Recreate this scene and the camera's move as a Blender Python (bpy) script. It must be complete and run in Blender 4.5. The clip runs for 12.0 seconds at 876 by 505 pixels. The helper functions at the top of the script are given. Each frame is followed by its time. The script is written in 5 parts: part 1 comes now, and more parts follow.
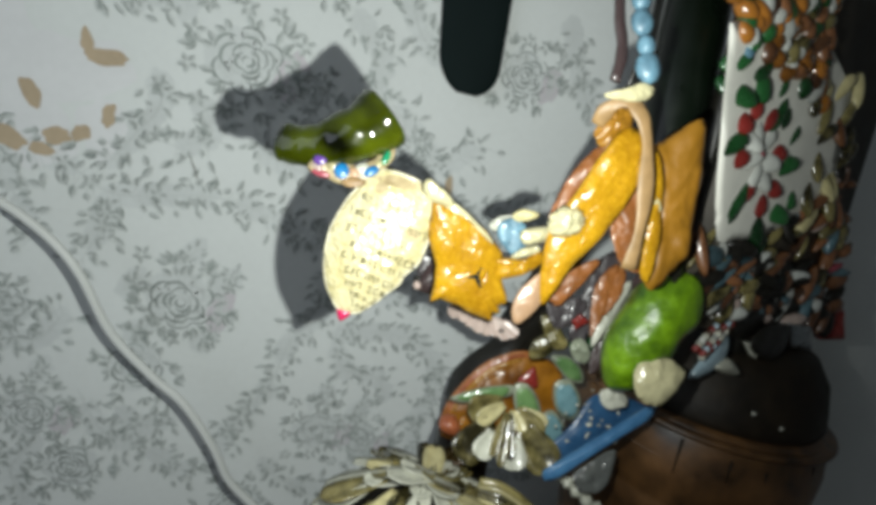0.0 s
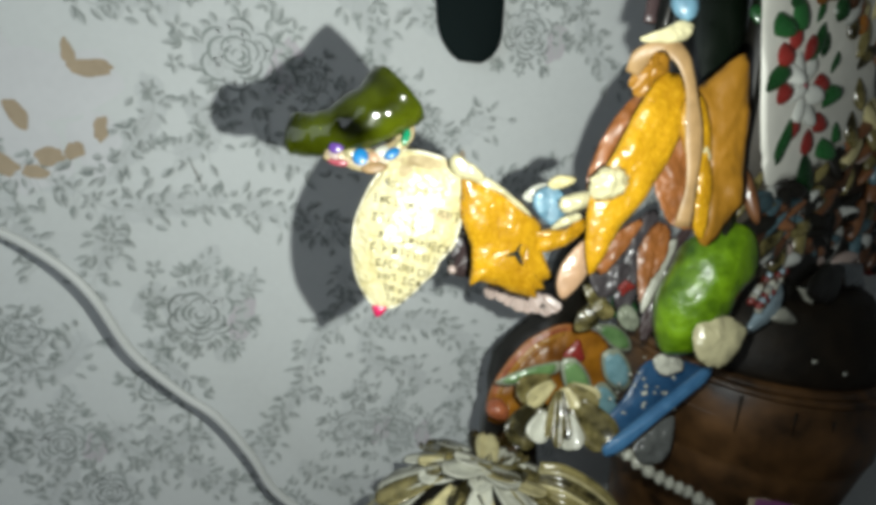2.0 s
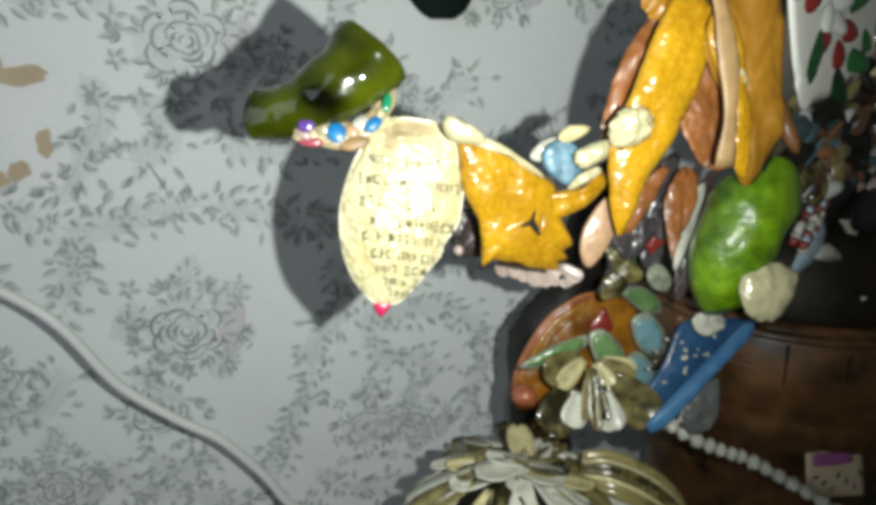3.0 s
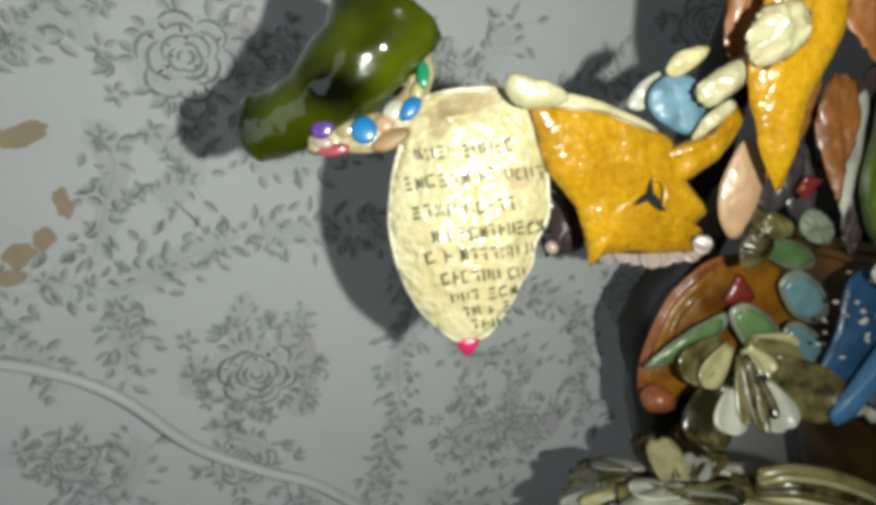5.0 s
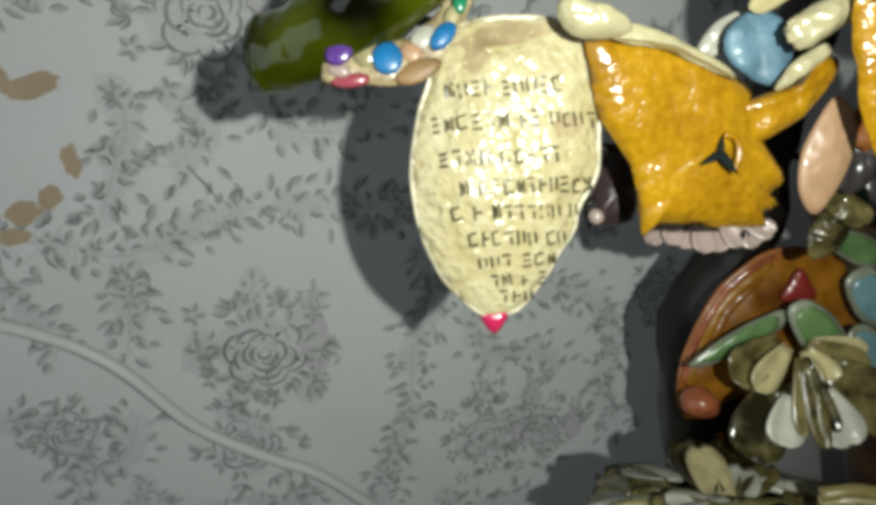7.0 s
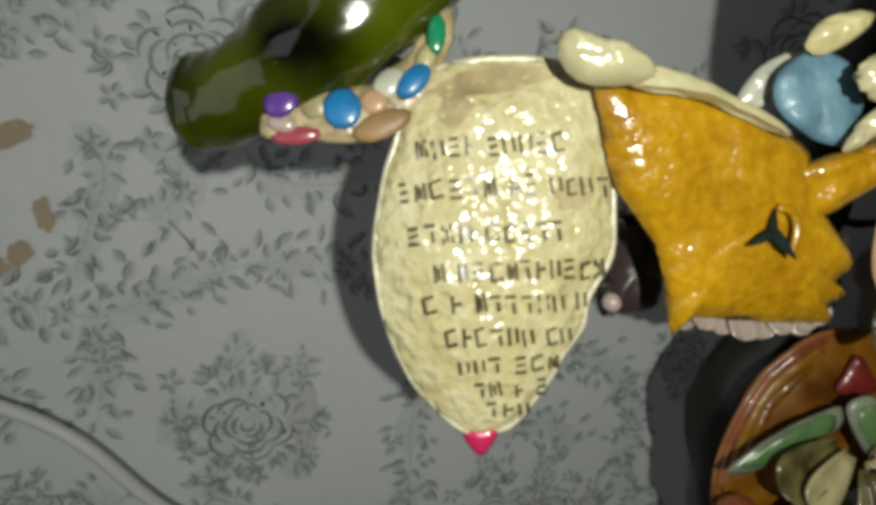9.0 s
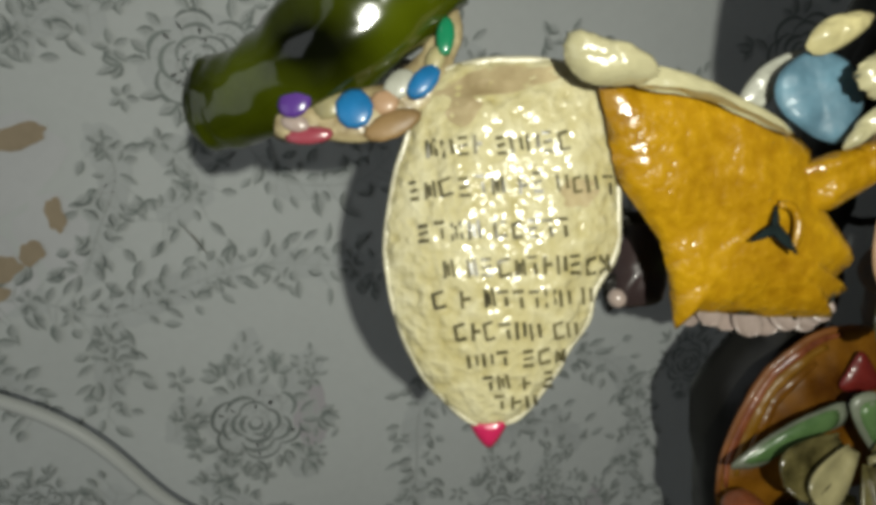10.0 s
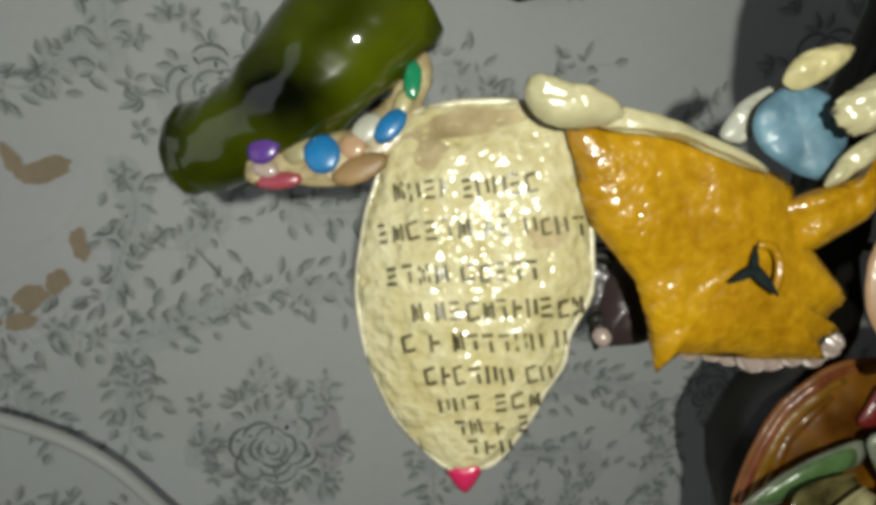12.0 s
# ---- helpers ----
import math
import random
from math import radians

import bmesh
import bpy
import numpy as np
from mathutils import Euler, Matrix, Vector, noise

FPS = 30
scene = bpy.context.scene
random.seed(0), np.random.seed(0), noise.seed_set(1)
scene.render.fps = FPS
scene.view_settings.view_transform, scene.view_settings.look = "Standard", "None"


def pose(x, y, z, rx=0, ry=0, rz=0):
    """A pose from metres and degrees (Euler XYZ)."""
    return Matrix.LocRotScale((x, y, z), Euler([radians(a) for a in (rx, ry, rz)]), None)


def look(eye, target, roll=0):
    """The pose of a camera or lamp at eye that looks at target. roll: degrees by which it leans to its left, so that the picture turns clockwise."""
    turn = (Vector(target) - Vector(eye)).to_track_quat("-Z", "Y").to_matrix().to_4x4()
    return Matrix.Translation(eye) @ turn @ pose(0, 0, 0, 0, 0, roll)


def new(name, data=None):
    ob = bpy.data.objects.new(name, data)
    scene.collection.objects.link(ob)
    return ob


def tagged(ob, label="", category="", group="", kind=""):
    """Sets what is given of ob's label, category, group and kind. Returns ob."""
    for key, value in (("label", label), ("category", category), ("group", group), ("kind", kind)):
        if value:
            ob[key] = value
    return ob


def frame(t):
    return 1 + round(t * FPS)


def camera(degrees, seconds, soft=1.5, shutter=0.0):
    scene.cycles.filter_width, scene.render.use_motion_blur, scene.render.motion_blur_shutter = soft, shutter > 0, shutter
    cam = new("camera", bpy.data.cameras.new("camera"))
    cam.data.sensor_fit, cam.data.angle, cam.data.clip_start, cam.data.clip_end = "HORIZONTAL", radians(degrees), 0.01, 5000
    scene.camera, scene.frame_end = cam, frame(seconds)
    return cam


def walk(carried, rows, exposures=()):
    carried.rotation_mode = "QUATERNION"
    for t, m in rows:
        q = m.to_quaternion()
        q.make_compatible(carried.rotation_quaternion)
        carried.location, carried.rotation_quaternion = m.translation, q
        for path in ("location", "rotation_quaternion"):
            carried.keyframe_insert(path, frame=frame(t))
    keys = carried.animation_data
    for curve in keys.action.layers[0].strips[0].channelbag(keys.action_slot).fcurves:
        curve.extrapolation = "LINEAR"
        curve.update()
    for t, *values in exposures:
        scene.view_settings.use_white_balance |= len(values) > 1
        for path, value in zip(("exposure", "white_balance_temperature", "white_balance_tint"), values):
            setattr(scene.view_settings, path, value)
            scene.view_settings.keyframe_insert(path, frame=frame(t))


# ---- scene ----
cam = camera(71.3, 12.0, soft=4.5)
PATH = [
    (0, (0.015, 0.173, 1.391), (0.55, 2.047, 0.941), 13.5),
    (0.5, (0.011, 0.184, 1.384), (0.541, 2.056, 0.92), 13.8),
    (1, (0.008, 0.182, 1.386), (0.545, 2.052, 0.92), 12.7),
    (1.5, (-0.001, 0.186, 1.385), (0.508, 2.062, 0.911), 10.9),
    (2, (0.004, 0.204, 1.384), (0.532, 2.061, 0.862), 6.8),
    (2.5, (0.005, 0.228, 1.377), (0.541, 2.073, 0.821), 3.2),
    (3, (0.011, 0.255, 1.372), (0.566, 2.083, 0.779), -0.3),
    (3.2, (0.013, 0.267, 1.376), (0.545, 2.094, 0.759), -2.6),
    (4.8, (0.026, 0.337, 1.369), (0.44, 2.17, 0.685), -12.3),
    (5, (0.028, 0.336, 1.366), (0.359, 2.195, 0.706), -13.3),
    (5.5, (0.044, 0.347, 1.356), (0.344, 2.225, 0.739), -13.5),
    (6, (0.042, 0.357, 1.349), (0.334, 2.226, 0.7), -12.5),
    (6.5, (0.04, 0.359, 1.344), (0.308, 2.23, 0.69), -11.8),
    (7, (0.028, 0.363, 1.342), (0.293, 2.238, 0.697), -10.9),
    (7.2, (0.033, 0.374, 1.342), (0.313, 2.245, 0.693), -10.8),
    (8.8, (0.046, 0.402, 1.335), (0.292, 2.319, 0.82), -10.4),
    (9, (0.049, 0.405, 1.339), (0.289, 2.328, 0.846), -10.4),
    (9.5, (0.046, 0.402, 1.341), (0.278, 2.324, 0.838), -10.4),
    (10, (0.047, 0.401, 1.339), (0.274, 2.328, 0.852), -10.6),
    (10.5, (0.056, 0.4, 1.334), (0.23, 2.334, 0.853), -10.9),
    (11, (0.058, 0.4, 1.336), (0.178, 2.342, 0.874), -11.0),
    (11.5, (0.064, 0.396, 1.338), (0.161, 2.347, 0.906), -11.2),
    (12, (0.065, 0.401, 1.342), (0.19, 2.354, 0.929), -11.7),
]
EXPOSURES = [(0.0, 0.1, 6250, 10), (3.0, 0.08, 6300, 10), (5.0, -0.27, 6480, 10), (7.0, -0.45, 6500, 10), (9.0, -0.85, 6720, 10), (12.0, -0.9, 6720, 10)]
walk(cam, [(t, look(eye, target, roll)) for t, eye, target, roll in PATH], EXPOSURES)

# ---- light ----
world = bpy.data.worlds.new("room_dark")
scene.world = world
world.use_nodes = True
world.node_tree.nodes["Background"].inputs[0].default_value = (0.5, 0.6, 0.7, 1)
world.node_tree.nodes["Background"].inputs[1].default_value = 0.02


def lamp(name, kind, energy, colour, m, **more):
    data = bpy.data.lights.new(name, kind)
    data.energy, data.color = energy, colour
    if kind == "SPOT":
        data.shadow_soft_size, data.spot_size, data.spot_blend = more["size"], radians(more["cone"]), 0.65
    else:
        data.shape, data.size, data.size_y = "RECTANGLE", more["size"], more["size_y"]
    ob = new(name, data)
    ob.matrix_world = m
    return ob


# the small torch beside the viewer, and an added soft fill lamp from the unseen left
lamp("torch", "SPOT", 7.0, (0.97, 1.0, 0.91), look((0.073, 0.300, 1.357), (-0.13, 0.86, 1.42)), size=0.003, cone=172)
lamp("ambient_fill", "AREA", 8.0, (0.88, 0.95, 1.0), look((-1.52, -0.35, 1.65), (0.2, 0.86, 1.3)), size=1.5, size_y=1.3)

# ---- materials ----


def material(name, colour, rough=0.5, metal=0.0, spread=0.15, grain=60.0, blotch=12.0, bump=0.2, bump_size=0.001, coat=0.0,
             islands=False, pieces=False, second=None, trans=0.0, detail=6.0, spec=0.5):
    """A worn surface: base colour varied by blotches and grain, with fine relief."""
    m = bpy.data.materials.new(name)
    m.use_nodes = True
    nt = m.node_tree
    b = nt.nodes["Principled BSDF"]
    tc = nt.nodes.new("ShaderNodeTexCoord")
    geo = nt.nodes.new("ShaderNodeNewGeometry")

    def noise_node(scale, det):
        n = nt.nodes.new("ShaderNodeTexNoise")
        n.inputs["Scale"].default_value, n.inputs["Detail"].default_value = scale, det
        nt.links.new(geo.outputs["Position"], n.inputs["Vector"])
        return n

    def math_node(op, a, c):
        n = nt.nodes.new("ShaderNodeMath")
        n.operation = op
        for i, v in enumerate((a, c)):
            if isinstance(v, (int, float)):
                n.inputs[i].default_value = v
            else:
                nt.links.new(v, n.inputs[i])
        return n.outputs[0]

    big, small = noise_node(blotch, 3.0), noise_node(grain, detail)
    total = math_node("ADD", math_node("MULTIPLY", math_node("SUBTRACT", big.outputs["Fac"], 0.5), spread * 4),
                      math_node("MULTIPLY", math_node("SUBTRACT", small.outputs["Fac"], 0.5), spread * 3))
    if islands:
        total = math_node("ADD", total, math_node("MULTIPLY", math_node("SUBTRACT", geo.outputs["Random Per Island"], 0.5), spread * 2))
    if pieces:
        info = nt.nodes.new("ShaderNodeObjectInfo")
        total = math_node("ADD", total, math_node("MULTIPLY", math_node("SUBTRACT", info.outputs["Random"], 0.5), spread * 2.5))
    ramp = nt.nodes.new("ShaderNodeMix")
    ramp.data_type = "RGBA"
    lo = tuple(c * (1 - spread * 1.6) for c in colour)
    hi = second if second else tuple(min(1.0, c * (1 + spread * 1.2)) for c in colour)
    ramp.inputs["A"].default_value, ramp.inputs["B"].default_value = (*lo, 1), (*hi, 1)
    nt.links.new(math_node("ADD", total, 0.5), ramp.inputs["Factor"])
    nt.links.new(ramp.outputs["Result"], b.inputs["Base Color"])
    nt.links.new(math_node("ADD", math_node("MULTIPLY", math_node("SUBTRACT", small.outputs["Fac"], 0.5), 0.25), rough), b.inputs["Roughness"])
    b.inputs["Metallic"].default_value = metal
    b.inputs["Coat Weight"].default_value = coat
    b.inputs["Coat Roughness"].default_value = 0.12
    b.inputs["Transmission Weight"].default_value = trans
    b.inputs["Specular IOR Level"].default_value = spec
    if bump:
        bp = nt.nodes.new("ShaderNodeBump")
        bp.inputs["Strength"].default_value, bp.inputs["Distance"].default_value = bump, bump_size
        nt.links.new(small.outputs["Fac"], bp.inputs["Height"])
        nt.links.new(bp.outputs["Normal"], b.inputs["Normal"])
        nt.links.new(bp.outputs["Normal"], b.inputs["Coat Normal"])
    return m


PAPER = material("aged_wallpaper", (0.74, 0.77, 0.76), 0.75, spread=0.10, grain=160, blotch=6, bump=0.15, bump_size=0.0006, spec=0.25)
PRINT = material("grey_green_print", (0.30, 0.335, 0.32), 0.75, spread=0.25, grain=300, blotch=10, bump=0, islands=True, spec=0.2)
PRINT_PALE = material("pale_print", (0.61, 0.64, 0.63), 0.75, spread=0.12, grain=200, blotch=10, bump=0, islands=True, spec=0.2)
TORN = material("torn_paper_core", (0.76, 0.77, 0.78), 0.85, spread=0.10, grain=120, blotch=25, bump=0.3, spec=0.15)
TINT = material("grey_print_wash", (0.67, 0.70, 0.695), 0.75, spread=0.10, grain=220, blotch=30, bump=0, islands=True, spec=0.2)
LILAC = material("faded_lilac_print", (0.62, 0.59, 0.62), 0.75, spread=0.10, grain=220, blotch=30, bump=0, islands=True, spec=0.2)
PLASTER = material("bare_tan_plaster", (0.50, 0.40, 0.28), 0.9, spread=0.15, grain=120, blotch=30, bump=0.4, spec=0.1)
WHITEWASH = material("plain_whitewash", (0.55, 0.55, 0.53), 0.9, spread=0.08, bump=0.1)
BOARDS = material("dark_floor_boards", (0.12, 0.08, 0.05), 0.6, spread=0.2)
CABLE = material("white_plastic", (0.66, 0.68, 0.66), 0.45, spread=0.05, grain=90, bump=0.05)
PENINK = material("faded_olive_ink", (0.085, 0.072, 0.03), 0.35, spread=0.5, grain=300, blotch=120, bump=0.0)
POD = material("cream_varnished_shell", (0.52, 0.42, 0.12), 0.22, spread=0.22, grain=300, blotch=60, bump=0.8, bump_size=0.002, coat=0.6, second=(0.69, 0.65, 0.45), detail=1.5)
PODTAN = material("tan_dried_skin", (0.40, 0.29, 0.14), 0.35, spread=0.3, grain=200, blotch=60, bump=0.4, coat=0.4, second=(0.58, 0.48, 0.28))
PODRIM = material("pale_shell_rim", (0.56, 0.52, 0.37), 0.3, spread=0.25, grain=300, blotch=60, bump=0.4, coat=0.4)
INK = material("dark_ink", (0.05, 0.045, 0.02), 0.5, spread=0.2, bump=0)
PINK = material("crimson_enamel", (0.50, 0.02, 0.09), 0.3, spread=0.1, coat=0.4)
YELLOW = material("yellow_varnished_hide", (0.32, 0.130, 0.003), 0.24, spread=0.26, grain=330, blotch=38, bump=0.55, bump_size=0.0014, coat=0.4, second=(0.51, 0.285, 0.008), detail=2.0)
OCHRE = material("ochre_peel", (0.25, 0.115, 0.008), 0.42, spread=0.22, grain=150, blotch=30, bump=0.4, bump_size=0.0015, coat=0.2)
RUST = material("rust_brown_peel", (0.24, 0.085, 0.02), 0.45, spread=0.3, grain=120, blotch=30, bump=0.4, coat=0.2)
TAN = material("tan_peel_strip", (0.25, 0.155, 0.065), 0.5, spread=0.25, grain=160, blotch=60, bump=0.5)
CREAM = material("cream_shell", (0.44, 0.39, 0.20), 0.34, spread=0.3, grain=140, blotch=50, bump=0.35, coat=0.4, pieces=True)
WHITE = material("white_shell", (0.42, 0.42, 0.35), 0.38, spread=0.26, grain=140, blotch=50, bump=0.3, coat=0.35, pieces=True)
GLUE = material("yellowed_glue", (0.44, 0.405, 0.24), 0.22, spread=0.2, grain=120, blotch=60, bump=0.4, bump_size=0.002, coat=0.6)
OLIVE = material("olive_shell", (0.055, 0.046, 0.014), 0.25, spread=0.45, grain=120, blotch=60, bump=0.3, coat=0.5, pieces=True, second=(0.19, 0.16, 0.06))
BOTTLE = material("moss_green_bottle_glass", (0.008, 0.011, 0.0004), 0.12, spread=0.5, grain=40, blotch=28, bump=0.5, bump_size=0.004, coat=0.25, second=(0.085, 0.11, 0.003), trans=0.25, detail=1.5)
LIME = material("lime_green_glaze", (0.05, 0.15, 0.002), 0.36, spread=0.4, grain=120, blotch=34, bump=0.8, bump_size=0.002, coat=0.3, second=(0.16, 0.30, 0.004))
LIPCLAY = material("amber_clay", (0.30, 0.17, 0.05), 0.35, spread=0.4, grain=260, blotch=120, bump=0.5, coat=0.3, second=(0.50, 0.42, 0.24))
BLUE = material("sky_blue_paint", (0.035, 0.13, 0.30), 0.35, spread=0.25, grain=110, blotch=50, bump=0.3, coat=0.3, second=(0.08, 0.22, 0.40))
DEEPBLUE = material("deep_blue_paint", (0.014, 0.05, 0.13), 0.35, spread=0.3, grain=110, blotch=50, bump=0.3, coat=0.3, second=(0.03, 0.10, 0.21))
SKY = material("pale_blue_stone", (0.080, 0.165, 0.235), 0.5, spread=0.35, grain=150, blotch=60, bump=0.6, coat=0.15, second=(0.13, 0.26, 0.34))
COBALT = material("cobalt_enamel", (0.008, 0.14, 0.34), 0.35, spread=0.3, grain=200, bump=0.2, coat=0.2)
TEAL = material("green_enamel", (0.008, 0.20, 0.09), 0.25, spread=0.15, coat=0.5)
VIOLET = material("violet_enamel", (0.09, 0.035, 0.22), 0.3, spread=0.15, coat=0.4)
ROSEBEAD = material("rose_enamel", (0.28, 0.05, 0.07), 0.3, spread=0.15, coat=0.4)
PEACH = material("peach_shell", (0.38, 0.235, 0.135), 0.4, spread=0.25, grain=110, blotch=40, bump=0.25, coat=0.3)
BLUSH = material("blush_white_shell", (0.42, 0.33, 0.29), 0.3, spread=0.2, grain=110, blotch=40, bump=0.3, coat=0.5, pieces=True)
ORANGE = material("orange_lacquer", (0.15, 0.036, 0.004), 0.3, spread=0.4, grain=60, blotch=34, bump=0.3, coat=0.4, second=(0.34, 0.14, 0.010))
CORAL = material("coral_glaze", (0.24, 0.045, 0.02), 0.3, spread=0.35, grain=120, blotch=70, bump=0.3, coat=0.4, second=(0.40, 0.13, 0.05))
MINT = material("mint_glaze", (0.055, 0.15, 0.04), 0.28, spread=0.25, grain=110, blotch=60, bump=0.3, coat=0.5, second=(0.17, 0.29, 0.11))
RIMWHITE = material("pale_green_glaze_rim", (0.20, 0.22, 0.16), 0.3, spread=0.35, grain=110, blotch=60, bump=0.3, coat=0.5)
AQUA = material("aqua_glaze", (0.10, 0.22, 0.26), 0.28, spread=0.2, grain=110, blotch=60, bump=0.3, coat=0.5, second=(0.2, 0.35, 0.38))
RED = material("red_lacquer", (0.18, 0.02, 0.016), 0.3, spread=0.2, coat=0.4, pieces=True)
LEAFGREEN = material("dark_green_enamel", (0.012, 0.06, 0.016), 0.28, spread=0.4, coat=0.5, pieces=True)
GREYSTONE = material("pale_grey_pebble", (0.42, 0.43, 0.40), 0.4, spread=0.3, coat=0.2, pieces=True)
BROWNSTONE = material("brown_pebble", (0.13, 0.055, 0.022), 0.38, spread=0.45, coat=0.4, pieces=True)
AMBER = material("amber_pebble", (0.22, 0.085, 0.012), 0.28, spread=0.4, coat=0.5, pieces=True)
BLUESTONE = material("slate_blue_pebble", (0.06, 0.11, 0.13), 0.38, spread=0.4, coat=0.4, pieces=True)
BLACK = material("black_cloth_and_slit_shade", (0.006, 0.012, 0.012), 0.85, spread=0.2, grain=200, bump=0.2, spec=0.15)
DARK = material("blackish_resin", (0.009, 0.008, 0.006), 0.45, spread=0.3, grain=70, bump=0.4, coat=0.08, spec=0.35)
DARKGLASS = material("dark_green_bottle_glass", (0.002, 0.004, 0.002), 0.3, spread=0.3, bump=0.1, coat=0.05, spec=0.3)
POTDARK = material("charred_wood", (0.012, 0.008, 0.004), 0.6, spread=0.5, grain=60, bump=0.6, bump_size=0.002, spec=0.3)
POTWOOD = material("brown_turned_wood", (0.105, 0.05, 0.016), 0.45, spread=0.5, grain=45, blotch=16, bump=0.3, coat=0.1)
BACKING = material("dark_grout", (0.035, 0.028, 0.018), 0.6, spread=0.4, grain=80, bump=0.4)
MOSAICWHITE = material("white_mosaic_ground", (0.74, 0.73, 0.66), 0.5, spread=0.14, grain=90, blotch=30, bump=0.4)
CARDMAT = material("pink_printed_card", (0.50, 0.40, 0.26), 0.6, spread=0.15, grain=60, blotch=30, bump=0.1)
MAGENTA = material("magenta_ink", (0.30, 0.09, 0.24), 0.6, spread=0.2, bump=0)
DARKLEAF = material("dark_purple_leaf", (0.035, 0.022, 0.022), 0.4, spread=0.3, grain=80, bump=0.3, coat=0.2)
GREYSHEET = material("dark_grey_violet_sheet", (0.050, 0.043, 0.046), 0.35, spread=0.3, grain=80, bump=0.3, coat=0.3)
CLEARPLASTIC = material("greyish_plastic", (0.22, 0.23, 0.22), 0.2, spread=0.3, grain=80, bump=0.5, coat=0.6, trans=0.5)
PALEBLUE = material("pale_blue_china", (0.30, 0.40, 0.46), 0.25, spread=0.25, grain=70, bump=0.1, coat=0.5)
STEEL = material("dull_steel", (0.35, 0.38, 0.40), 0.3, 1.0, spread=0.2)
TABLEWOOD = material("dark_table_wood", (0.07, 0.045, 0.03), 0.5, spread=0.3, grain=30)

# ---- frame of the collage: u along it, v up it, w away from the viewer, in millimetres ----
ORIGIN = Vector((0.085, 0.555, 1.30))
UA, VA, WA = Vector((0.98803, -0.15428, 0)), Vector((0.05011, 0.32092, 0.94578)), Vector((0.14591, 0.93446, -0.32481))


def F(u, v, w):
    return ORIGIN + (UA * u + VA * v + WA * w) / 1000


def thing(name, at, label, category, group=""):
    ob = new(name)
    ob.location = at
    return tagged(ob, label, category, group)


def base_of(ob):
    p = Vector((0, 0, 0))
    while ob:
        p += ob.location
        ob = ob.parent
    return p


def smooth(mesh):
    for p in mesh.polygons:
        p.use_smooth = True


def part(name, bm, mat, parent=None, label="", flat=False):
    """Link a bmesh, given in world places, as one mesh under a thing or a part."""
    bmesh.ops.recalc_face_normals(bm, faces=bm.faces)
    me = bpy.data.meshes.new(name)
    if parent:
        bmesh.ops.translate(bm, verts=bm.verts, vec=-base_of(parent))
    bm.to_mesh(me)
    bm.free()
    if not flat:
        smooth(me)
    for m in (mat if isinstance(mat, (list, tuple)) else [mat]):
        me.materials.append(m)
    ob = new(name, me)
    ob.parent = parent
    if label:
        ob["label"] = label
    return ob


def piece(name, me, parent, m):
    """One more piece that shares the mesh me, at the world pose m."""
    ob = new(name, me)
    ob.parent = parent
    ob.matrix_basis = Matrix.Translation(-base_of(parent)) @ m
    return ob


def spline(pts, n, sharp=0.0):
    """n points on a closed smooth line through pts."""
    out, k = [], len(pts)
    for i in range(n):
        s = i * k / n
        j, f = int(s), s - int(s)
        a, b, c, d = (Vector(pts[(j + o) % k]) for o in (-1, 0, 1, 2))
        line = b * (1 - f) + c * f
        curve = 0.5 * (2 * b + (c - a) * f + (2 * a - 5 * b + 4 * c - d) * f * f + (3 * b - a - 3 * c + d) * f ** 3)
        out.append(line if k < 5 else curve.lerp(line, sharp))
    return out


def track(pts, n):
    """n + 1 points on an open smooth line through pts."""
    pts = [Vector(p) for p in pts]
    pts = [2 * pts[0] - pts[1]] + pts + [2 * pts[-1] - pts[-2]]
    out, k = [], len(pts) - 3
    for i in range(n + 1):
        s = min(i * k / n, k - 1e-6)
        j, f = int(s), s - int(s)
        a, b, c, d = pts[j:j + 4]
        out.append(0.5 * (2 * b + (c - a) * f + (2 * a - 5 * b + 4 * c - d) * f * f + (3 * b - a - 3 * c + d) * f ** 3))
    return out


def blade_height(s, bulge, power, u, v, crumple, grain):
    h = bulge * (1 - s ** power)
    if crumple:
        h += crumple * noise.noise(Vector((u * grain, v * grain, bulge))) + 0.4 * crumple * noise.noise(Vector((u * grain * 3, v * grain * 3, 7)))
    return h


